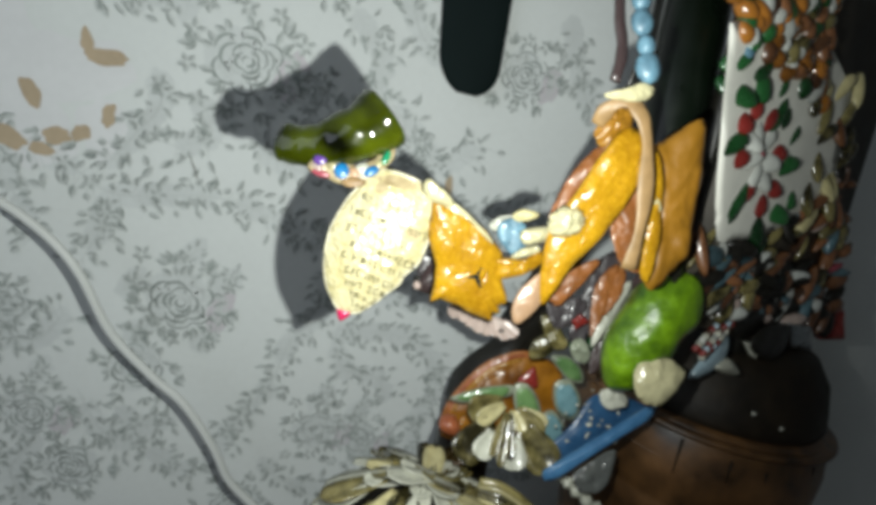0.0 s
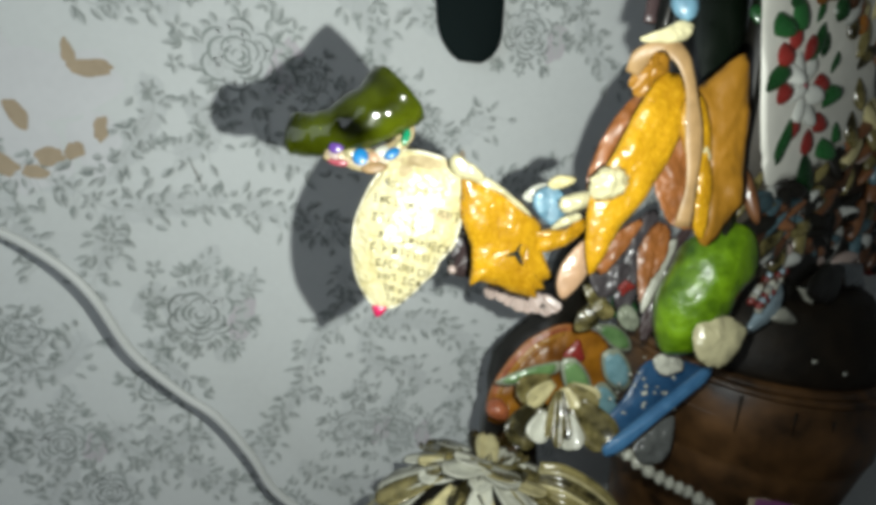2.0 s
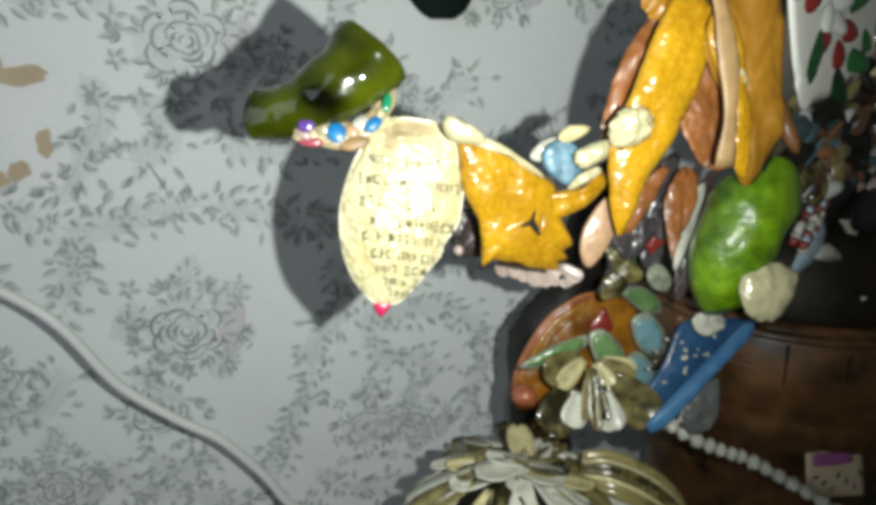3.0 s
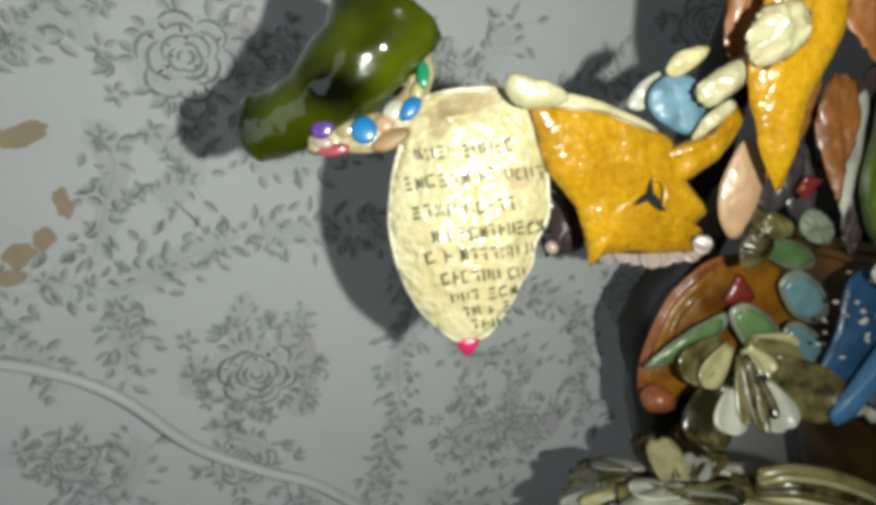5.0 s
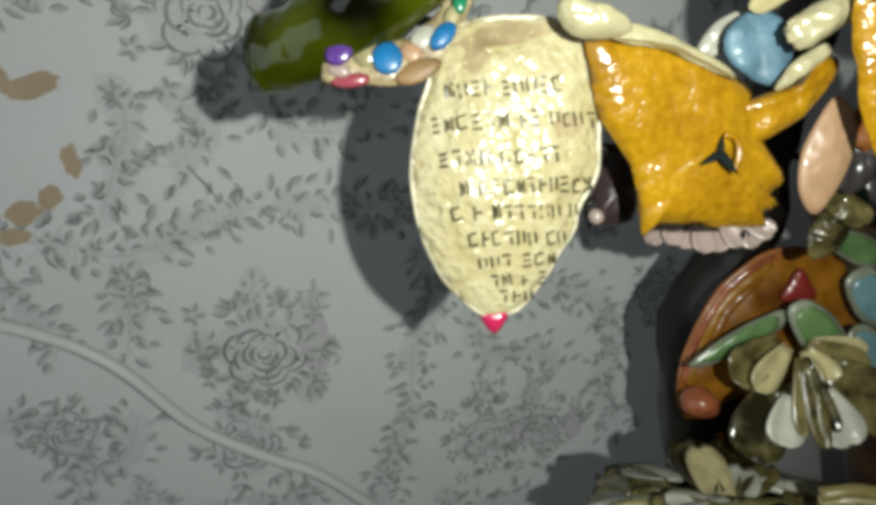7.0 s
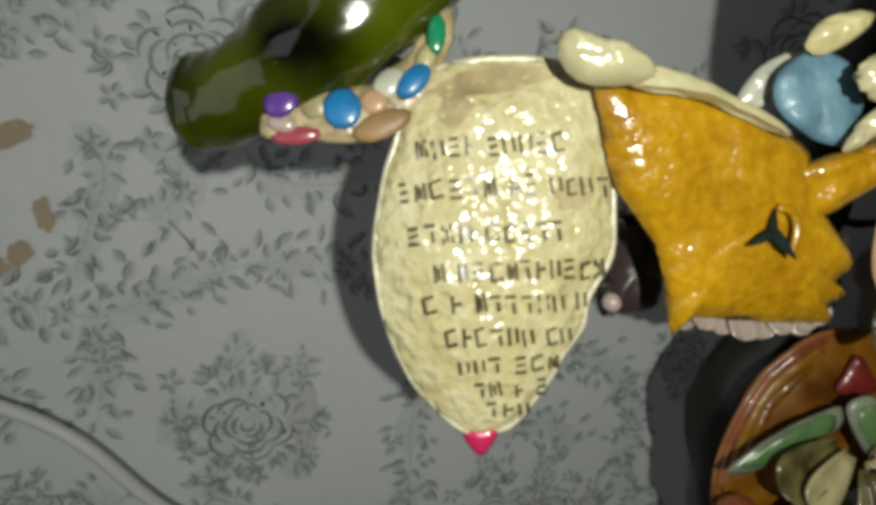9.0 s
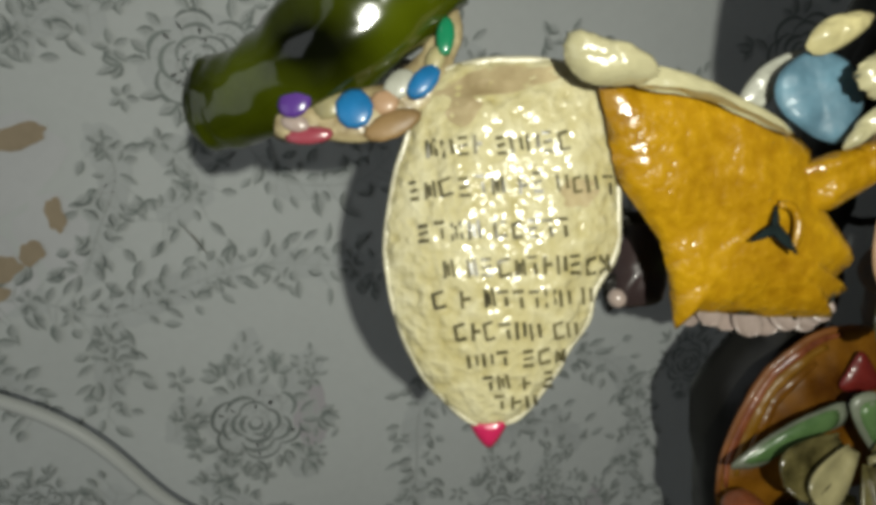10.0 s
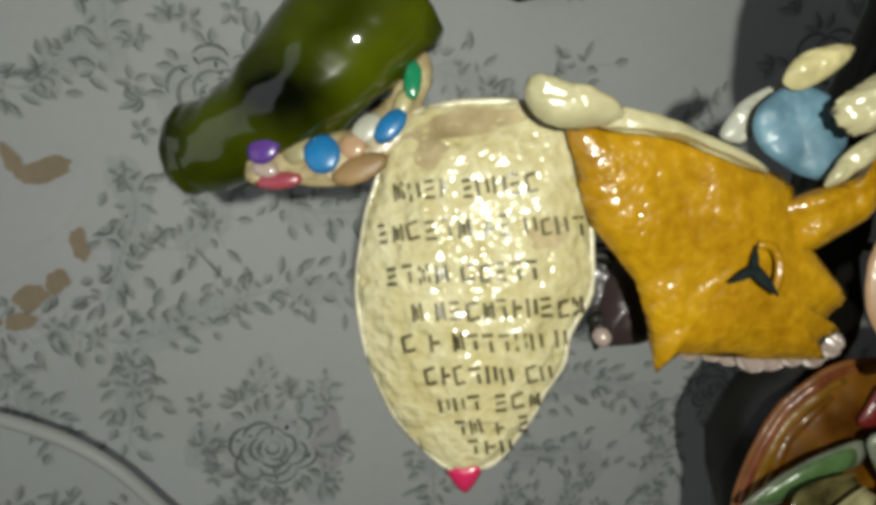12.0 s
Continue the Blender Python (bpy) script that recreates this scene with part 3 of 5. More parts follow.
# ---- the collage of shells, peel and painted scraps ----
art = thing("shell_collage_sculpture", (0.25, 0.66, 0.80), "colourful glued collage of shells, hide and glazed scraps", "sculpture")
part("armature", tube(track([Vector((0.25, 0.70, 0.80)), Vector((0.25, 0.70, 0.95)), F(125, -110, 200), F(150, -40, 165), F(160, 30, 120), F(180, 110, 60), F(190, 260, 40)],
                      36), [0.012 + 0.03 * (1 - i / 36) ** 2 for i in range(37)], 14, lumps=0.5), DARK, art, "dark resin-coated armature")
part("foot", lathe((0.25, 0.68), [(0.001, 0.801), (0.11, 0.801), (0.115, 0.83), (0.09, 0.86), (0.05, 0.88), (0.001, 0.885)], 32, 0.1), DARK, art)
# wires that hold the far scraps to the armature
for a, b in (((-2, 10, 10), (60, -5, 12)), ((60, -5, 12), (150, -20, 150)), ((-30, 60, 10), (10, 45, 2)), ((140, 40, 0), (160, 30, 120)),
             ((207, -20, 45), (155, 0, 140)), ((190, -115, 100), (130, -100, 198)), ((110, -42, 82), (145, -50, 165))):
    part("wire", tube([F(*a), F((a[0] + b[0]) / 2, (a[1] + b[1]) / 2, max(a[2], b[2]) + 4), F(*b)], 0.0022, 8), DARK, art)

POD_AT, POD_TILT = (-2.0, 0.8, -2), (0, -0.2)
POD_LINE = [(-15, 38), (-7.5, 43.8), (3, 44.3), (15, 42.5), (26, 39), (33, 32), (33.6, 18), (31.6, 4), (29, -9), (21.5, -19), (18.5, -26.5), (11.5, -34), (6.5, -40.5), (-2.5, -48.5), (-8, -50.5), (-15.5, -49.8), (-22, -43.5), (-28.5, -32), (-32, -17), (-31.6, 1), (-26, 18), (-21, 28)]
POD_BULGE = 9.0
pod = part("written_pod", blade(POD_AT, POD_TILT, POD_LINE, POD_BULGE, 3.0, 0.85, 0.15, 2.4, 128, 24, 0.02), POD, art, "cream varnished pod covered in handwriting")
part("pod_rim", tube([F(POD_AT[0] + p.x * 0.985, POD_AT[1] + p.y * 0.985, POD_AT[2] + POD_TILT[1] * p.y + 0.9) for p in spline(POD_LINE, 96)[:96] + spline(POD_LINE, 96)[:1]], 0.0010, 8, 1.0, 0.6), PODRIM, pod, "pale thickened rim")
part("pod_tip", blade((-14, -50.6, 9), (0, -0.2), [(-5.2, 2.8), (0, 3.2), (5.0, 2.2), (2.2, -2.2), (-1.4, -5.0), (-4.0, -2.0)], 1.5, 3.0, 0.1, n=24, rings=4), PINK, pod, "crimson tip")


def pod_place(u, v, lift):
    """The place on the pod's skin at u, v from its middle."""
    rim = spline(POD_LINE, 96)
    a = math.atan2(v, u)
    best = min(rim, key=lambda p: abs((math.atan2(p.y, p.x) - a + math.pi) % (2 * math.pi) - math.pi))
    s = min(0.97, math.hypot(u, v) / best.length)
    h = blade_height(s, POD_BULGE, 2.4, u + POD_AT[0], v + POD_AT[1], 0.85, 0.15) + lift
    return F(POD_AT[0] + u, POD_AT[1] + v, POD_AT[2] + POD_TILT[0] * u + POD_TILT[1] * v - h)


def stroke(bm, a, b, width):
    """One pen stroke on the pod."""
    du, dv = b[0] - a[0], b[1] - a[1]
    l = math.hypot(du, dv) or 1
    nu, nv = -dv / l * width / 2, du / l * width / 2
    q = [pod_place(a[0] + nu, a[1] + nv, 0.25), pod_place(b[0] + nu, b[1] + nv, 0.25), pod_place(b[0] - nu, b[1] - nv, 0.25), pod_place(a[0] - nu, a[1] - nv, 0.25)]
    bm.faces.new([bm.verts.new(p) for p in q])


def skin_patch(name, u0, v0, ru, rv, seed, mat, label, lift=0.12):
    """A thin stain on the pod's skin with an uneven outline."""
    bm = bmesh.new()
    rows = []
    for k in range(5):
        rows.append([])
        for i in range(40):
            a = 2 * math.pi * i / 40
            q = k / 4 * (1 + 0.35 * noise.noise(Vector((math.cos(a) * 1.8 + seed, math.sin(a) * 1.8, seed))))
            rows[-1].append(bm.verts.new(pod_place(u0 + ru * q * math.cos(a), v0 + rv * q * math.sin(a), lift)))
    for r0, r1 in zip(rows, rows[1:]):
        for i in range(40):
            bm.faces.new((r0[i], r0[(i + 1) % 40], r1[(i + 1) % 40], r1[i]))
    bmesh.ops.remove_doubles(bm, verts=bm.verts, dist=0.00002)
    part(name, bm, mat, pod, label)


skin_patch("dried_patch", 5, 37.5, 17, 3.6, 2.2, PODTAN, "tan dried skin at the top of the pod")
skin_patch("dried_patch", -5, 31, 4.5, 3.6, 5.1, PODTAN, "tan dried spot")
skin_patch("dried_patch", 20, 6, 5, 3.5, 7.7, PODTAN, "tan dried spot")

# the writing cannot be read: each letter is a few upright and level bars of the pen's width
pen = random.Random(11)
slant = -0.14
FORMS = (((0.1, 0, 0.1, 1), (0.9, 0.1, 0.9, 0.9)), ((0, 0.85, 1, 0.95), (0.1, 0.05, 1, 0.1), (0.1, 0, 0.1, 0.9)), ((0.2, 0, 0.3, 1), (0.4, 0.5, 1, 0.5)), ((0, 0.95, 1, 0.9), (0.7, 0, 0.7, 0.6)),
         ((0.1, 0, 0.2, 1), (0.5, 0.1, 0.5, 0.8), (0.95, 0, 0.9, 1)), ((0, 0.1, 0.9, 0), (0.1, 0.5, 0.9, 0.55), (0.1, 1, 0.9, 0.95)))
for k, (v, u0, u1) in enumerate(((21, -16, 20), (11, -22, 27), (0, -22, 17), (-9.5, -17, 26), (-17.5, -21, 20), (-26, -17, 15), (-33, -15, 10), (-39.5, -12, 6), (-45, -10, -1))):
    u = u0
    while u < u1:
        wide, high = pen.uniform(2.3, 3.3), pen.uniform(4.0, 4.9) * (1 if v > -30 else 0.85)
        base = v - 2 + slant * u + pen.uniform(-0.35, 0.35)
        lean = pen.uniform(-0.15, 0.35)
        bm = bmesh.new()
        for x0, y0, x1, y1 in pen.choice(FORMS):
            stroke(bm, (u + wide * x0 + lean * y0, base + high * y0), (u + wide * x1 + lean * y1, base + high * y1), pen.uniform(0.7, 1.05))
        part("written_mark", bm, PENINK, pod, flat=True)
        u += wide + pen.choice((0.9, 1.1, 1.3, 1.3, 3.4))

part("pale_bead", pebble((31.5, -21.8, 31), (3.0, 3.2, 3), 20, 4), BLUSH, art, "pale bead beside the pod")
part("purple_scrap", blade((41, -14, 36), (0, 0), [(-9, -9), (-6, 6), (1, 15), (7, 12), (9, -2), (6, -11), (-2, -12)], 4, 4, 1.2, 0.1, 2.4, 48, 8, 0.04), DARKLEAF, art, "dark purple-brown scrap behind the pod")
part("glue_blob", blade((28.0, 34.0, -24), (0, -0.2), [(-10.3, 2.5), (-7.7, 8.3), (1.2, 4.2), (9.2, -0.6), (10.6, -5.1), (3.6, -5.9), (-6.2, -3.2)], 3.5, 4, 1.3, 0.16, 4.0, 72, 9, 0.07), GLUE, art, "yellowed lump of glue")
hide = part("yellow_hide", blade((61.3, -8.2, 2), (0.1, -0.35), [(-34.3, 41.4), (-15.7, 38.1), (4.1, 28.6), (19.7, 16.8), (19.9, 5.5), (29.7, -10.2), (30.8, -13.8), (24.9, -17.7), (28.6, -21.3), (23.2, -24.2), (23.8, -28.4), (4.8, -24.7), (-14.0, -20.2), (-21.1, -23.8), (-21.6, -12.2), (-23.0, 0.4), (-32.5, 16.8), (-34.0, 29.5)], 4, 2.5, 1.6, 0.07, 6.0, 126, 12, 0.02, 0.7), YELLOW, art, "jagged yellow varnished hide with a slit")
# black strips laid on the hide put the shade of the open cut into colour
for k, (a, b, w) in enumerate((((65.5, -9.9), (59.0, -12.2), 1.5), ((65.0, -9.5), (69.6, -17.3), 1.9), ((65.2, -10.5), (67.2, -4.2), 1.2))):
    part("slit", tube([F(a[0], a[1], -5.0), F((a[0] + b[0]) / 2, (a[1] + b[1]) / 2, -4.9), F(b[0], b[1], -4.2)], [w / 1150, w / 1300, 0.0003], 8, 0.25), BLACK, hide, "black strip for the shade inside the cut")
part("cut_flap", tube(track([F(67.8, -4.2, -4.6), F(71.0, -5.4, -4.2), F(72.2, -9, -3.5), F(71.4, -13, -2.6), F(70, -16, -2.0)], 16), 0.0012, 8, 0.8, 0.3), YELLOW, hide, "raised rim of the cut")
part("hide_edge", blade((50.5, 23.3, -18), (0.1, -0.35), [(-16.2, 9.3), (-2.6, 4.9), (17.2, -7.3), (20.6, -11.6), (8.2, -4.1), (-7.4, 2.5), (-17.7, 5.2)], 1.6, 4, 0.9, 0.2, 2.0, 72, 9, 0.05), GLUE, art, "cream glued edge")
part("yellow_roll", blade((92.8, 4.5, 0), (0, -0.2), [(-19.8, -1.4), (-8.6, 2.4), (3.2, 3.9), (12.2, 11.7), (17.5, 7.3), (9.1, -3.4), (-2.4, -9.8), (-11.5, -11.5)], 4, 2.4, 1.8, 0.15), YELLOW, art, "rolled yellow hide")
part("shell", blade((93.4, 11.4, -8), (0, -0.2), [(-8.2, -3.5), (-1.9, 2.6), (7.9, 6.2), (9.7, 2.8), (-0.7, -3.0), (-7.0, -5.2)], 1.8, 1.6, 1.4, 0.2), GLUE, art)
part("blue_disc", blade((84.3, 21.7, -4), (0, -0.2), [(-8.6, 8.0), (1.3, 11.6), (10.7, 4.0), (10.3, -6.7), (3.8, -12.6), (-6.8, -5.8), (-10.6, 1.3)], 1.0, 4, 0.9, 0.15, 3.0), SKY, art, "pale blue stone disc")
part("shell", blade((78.8, 30.4, 4), (0, -0.2), [(-9.8, -3.7), (-3.8, 3.4), (6.5, 6.3), (10.0, 3.0), (1.3, -2.3), (-4.3, -6.7)], 1.5, 1.5, 1.0, 0.2), WHITE, art)
part("shell", blade((89.4, 35.6, -10), (0, -0.2), [(-8.8, -1.9), (-4.5, 2.9), (4.9, 3.9), (8.7, 2.2), (4.1, -2.0), (-4.6, -5.0)], 2.4, 1.6, 1.2, 0.2), CREAM, art)
part("shell", blade((99.4, 23.9, -16), (0, -0.2), [(-13.0, -1.0), (-3.4, 4.6), (9.4, 6.9), (12.4, 1.3), (2.8, -4.2), (-8.5, -7.8)], 5, 3, 1.6, 0.2, 2.4, 72, 9, 0.1), GLUE, art)
part("yellow_peel", blade((123.9, 43.7, -30), (0, -0.3), [(5.5, 48.7), (17.2, 53.3), (26.5, 39.1), (24.9, 16.8), (13.4, -12.5), (-1.0, -36.8), (-12.1, -62.3), (-17.5, -55.6), (-22.2, -28.4), (-20.6, -10.8), (-12.0, 8.1), (-4.0, 29.3)], 5, 2.4, 2.4, 0.07, 3.5, 84, 11, 0.02), YELLOW, art, "long yellow varnished peel")
part("glue_blob", blade((109.4, 32.3, -34), (0, -0.3), [(-11.1, -3.9), (-6.9, 7.0), (5.1, 9.4), (10.8, 2.6), (7.3, -6.0), (-4.8, -9.3)], 5, 3, 2.6, 0.2, 3.0, 72, 9, 0.2), GLUE, art)
part("rust_leaf", blade((123.2, 63.9, -16), (0, -0.3), [(15.8, 34.7), (-1.6, 19.5), (-13.4, -2.9), (-17.8, -28.7), (-8.3, -29.8), (6.0, -11.0), (18.7, 16.2)], 1.5, 1.6, 3.0, 0.09, 3.0, 72, 9, 0.06), RUST, art, "rust-brown dried leaf")
part("ochre_peel", blade((172.2, 54.4, -35), (0, -0.25), [(-30.4, 27.8), (-14.7, 39.1), (6.7, 56.8), (14.7, 35.8), (19.5, -1.0), (21.4, -24.7), (13.8, -40.1), (5.4, -51.3), (-3.1, -43.6), (-9.5, -13.9), (-21.0, 5.8)], 5, 3, 3.4, 0.06, 4.0, 84, 11, 0.02), OCHRE, art, "folded ochre peel")
part("ochre_fold", blade((158.3, 42.5, -44), (0, -0.25), [(-17.5, 30.3), (-8.2, 40.2), (1.1, 25.8), (8.2, -4.4), (10.4, -27.4), (8.6, -36.8), (2.5, -30.5), (-4.2, -2.1)], 2.5, 2, 1.6, 0.08, 3.0, 60, 8, 0.03), YELLOW, art, "yellow fold of the peel")
part("rust_stain", blade((176.3, 84.1, -43), (0, -0.25), [(-10.5, -1.4), (-2.4, 3.8), (8.4, 5.2), (8.9, -2.0), (-4.1, -5.5)], 1, 1.2, 0.8, 0.1, 3.0, 48, 6, 0.08), RUST, art, "dark dried patch")
part("white_fold", blade((154.1, 59.1, -49), (0, -0.25), [(-9.9, 12.3), (-5.4, 11.1), (3.9, -2.0), (8.7, -8.7), (5.2, -10.8), (-2.3, -2.3)], 1.5, 1.2, 0.8, 0.1, 3.0, 48, 6, 0.08), GLUE, art, "pale glued crease")
for spec in (((124.5, 95.8, -45), (0, -0.2), [(-10.4, -8.7), (-7.9, 3.2), (-0.8, 11.0), (8.0, 11.1), (11.6, 3.6), (1.5, -6.5), (-2.2, -13.8)]), ((124.0, 91.1, -40), (0, -0.2), [(-7.4, 0.9), (0.5, 5.7), (7.1, 0.3), (-0.2, -6.7)])):
    part("dried_curl", blade(*spec, 3, 1.5, 3.5, 0.12, 2.0, 60, 8, 0.1), OCHRE, art, "crumpled dried curl")
part("rust_peel", blade((161.0, 39.9, -14), (0, -0.2), [(-17.3, 17.3), (-1.7, 28.7), (14.7, 4.7), (17.8, -22.0), (0.7, -24.1), (-13.3, -5.7)], 1.5, 1.6, 3.0, 0.09, 3.0, 72, 9, 0.06), RUST, art)
part("tan_strip", tube(track([F(112, 92, -50), F(115, 101, -60), F(125.7, 103.5, -66), F(136, 89.5, -66), F(141.8, 64.3, -64), F(146.1, 36.3, -58), F(147.4, 9.7, -48)], 40),
                       [0.0042 + 0.0010 * math.sin(i * 0.5) for i in range(41)], 12, 0.28, 0.3), TAN, art, "tan dried strip looped over the peel")
part("peach_leaf", blade((106.8, -16.6, 8), (0, -0.2), [(4.3, 19.3), (10.3, 9.6), (7.9, -3.7), (-4.1, -18.6), (-10.3, -10.7), (-8.0, 4.2)], 2, 2, 0.9, 0.12), PEACH, art, "peach shell leaf")
part("brown_leaf", blade((174.7, -1.3, 40), (0, -0.1), [(-10.9, 5.2), (-0.1, 23.9), (9.9, 20.5), (10.1, 2.1), (-1.8, -20.4), (-7.1, -31.6)], 1.5, 1.6, 3.0, 0.09, 3.0, 72, 9, 0.06), RUST, art)
part("white_leaf", blade((180.8, -13.6, 45), (0, -0.1), [(6.4, 24.1), (12.4, 22.4), (-1.6, -15.4), (-9.0, -26.8), (-8.1, -4.3)], 2, 2, 0.8, 0.1), WHITE, art)
part("lime_glazed_fruit", blade((203.9, -19.7, 20), (0, -0.2), [(-28.1, -6.1), (-19.4, 16.8), (-13.5, 30.7), (3.2, 41.5), (19.6, 45.5), (31.5, 33.7), (34.3, 12.8), (24.1, -3.4), (17.0, -23.3), (2.1, -44.5), (-16.7, -48.2), (-24.7, -38.1), (-28.7, -22.0)], 17, 30, 0.8, 0.05, 2.2, 84, 14), LIME, art, "shiny lime-green glazed fruit")
part("scallop_shell", blade((209.1, -54.4, 12), (0, 0), [(-13.6, 11.5), (1.3, 16.9), (19.3, 10.1), (16.1, -3.8), (4.7, -16.7), (-10.1, -15.4), (-17.4, -2.3)], 5, 3, 1.6, 0.13, 2.4, 72, 9, 0.08), GLUE, art, "cream scallop shell")
part("blue_plate", blade((201.5, -107.1, 95), (0, 0), [(-40.6, -31.2), (-16.6, -0.6), (1.2, 28.5), (41.7, 28.6), (41.6, 15.9), (-25.4, -39.6)], 2, 3, 0.8, 0.1), DEEPBLUE, art, "blue painted plate")
part("blue_stick", blade((205.7, -115.1, 80), (0, 0), [(-40.0, -35.7), (-41.6, -27.7), (32.5, 34.0), (43.6, 37.3), (41.3, 29.1), (-32.4, -33.8)], 5, 7, 0.4, 0.1, 3.0, sharp=0.8), BLUE, art, "sky-blue painted stick")
part("orange_fan", blade((137.5, -103.3, 140), (0, -0.2), [(8.9, 47.1), (33.9, 44.0), (48.5, 31.2), (53.9, -6.1), (42.7, -27.3), (9.3, -29.9), (-21.1, -35.0), (-37.1, -41.8), (-49.4, -35.4), (-49.3, -12.9), (-31.4, 19.9), (-11.3, 38.2)], 8, 4, 1.6, 0.08, 2.0, 84, 11, 0.02), ORANGE, art, "orange lacquered fan")
FAN = ((137.5, -103.3, 140), (0, -0.2), [(8.9, 47.1), (33.9, 44.0), (48.5, 31.2), (53.9, -6.1), (42.7, -27.3), (9.3, -29.9), (-21.1, -35.0), (-37.1, -41.8), (-49.4, -35.4), (-49.3, -12.9), (-31.4, 19.9), (-11.3, 38.2)])


def on_fan(turn, s, proud):
    """A place on the fan's face: by its direction from the middle and its share of the way to the rim."""
    (u0, v0, w0), tilt, rim = FAN
    edge = min(spline(rim, 160, 0.0), key=lambda p: abs((math.degrees(math.atan2(p.y, p.x)) - turn + 180) % 360 - 180))
    u, v = edge.x * s, edge.y * s
    return F(u0 + u, v0 + v, w0 + tilt[0] * u + tilt[1] * v - blade_height(s, 8, 2.0, u + u0, v + v0, 1.6, 0.08) - proud)


for name, s, r, lo, hi, mat, label in (("fan_rim", 0.985, 0.0024, 62, 206, RUST, "rust-red rim of the fan"), ("painted_band", 0.92, 0.0026, 70, 202, CORAL, "coral stripe painted on the fan"),
                                       ("painted_band", 0.83, 0.0030, 80, 198, OCHRE, "ochre stripe painted on the fan"), ("painted_band", 0.73, 0.0026, 88, 192, ORANGE, "")):
    part(name, tube([on_fan(lo + (hi - lo) * i / 30, s, 0.2) for i in range(31)], [r * (0.35 + 0.65 * math.sin(math.pi * (i + 1) / 32)) for i in range(31)], 10, 0.6, 0.25), mat, art, label)
part("orange_ball", blade((91.8, -129.1, 125), (0, 0), [(-8.0, 6.8), (1.9, 9.2), (9.5, 1.3), (7.7, -7.0), (-1.8, -7.7), (-9.1, -2.3)], 7, 11, 0.6, 0.2), CORAL, art, "coral-red glazed ball")
for name, spec, mat in (("mint_petal", ((114.3, -96.3, 114), (0, -0.2), [(-28.8, -9.1), (-9.9, 2.1), (9.4, 9.0), (23.0, 10.8), (21.0, 1.6), (1.5, -3.6), (-15.6, -10.9)]), MINT), ("mint_petal", ((150.3, -99.0, 108), (0, -0.2), [(-15.0, 14.2), (-5.2, 18.1), (6.6, 8.6), (13.1, -4.4), (10.9, -15.4), (-0.1, -17.5), (-10.0, -4.4)]), MINT), ("aqua_petal", ((187.5, -90.4, 120), (0, -0.2), [(-13.3, 13.9), (-1.3, 18.4), (11.5, 5.0), (14.4, -10.7), (6.6, -16.6), (-5.6, -10.7), (-12.1, 0.6)]), AQUA), ("aqua_petal", ((176.9, -116.7, 115), (0, -0.2), [(-10.7, 12.7), (-2.0, 17.1), (10.4, 6.0), (13.9, -7.5), (5.5, -15.5), (-6.2, -12.7), (-10.4, -0.6)]), AQUA),
                        ("mint_petal", ((185.1, -63.3, 120), (0, -0.2), [(-18.7, 8.5), (-2.8, 10.9), (11.0, 2.1), (15.3, -9.1), (3.7, -10.0), (-8.5, -2.5)]), MINT), ("green_pebble", ((193.6, -38.7, 125), (0, -0.2), [(-10.7, 10.9), (4.6, 9.1), (12.8, -3.4), (2.8, -10.4), (-9.3, -6.2)]), LEAFGREEN), ("red_chip", ((153, -78, 124), (0, -0.2), [(-9.5, -4), (-4.5, 4.5), (1.5, 11), (6.5, 3), (9, -6), (0, -8)]), RED)):
    if "petal" in name:
        (u, v, w), tilt, rim = spec
        whole = part(name, blade((u, v, w), tilt, rim, 1.6, 1.8, 0.7, 0.15, 2.4, 40, 7), RIMWHITE, art, "glazed petal with a pale rim")
        part("glaze", blade((u, v, w - 1.0), tilt, [(x * 0.80, y * 0.80) for x, y in rim], 1.4, 1.0, 0.6, 0.15, 2.0, 32, 5), mat, whole)
    else:
        part(name, blade(*spec, 2.0, 2.0, 0.8, 0.15, 2.0, 40, 7), mat, art)

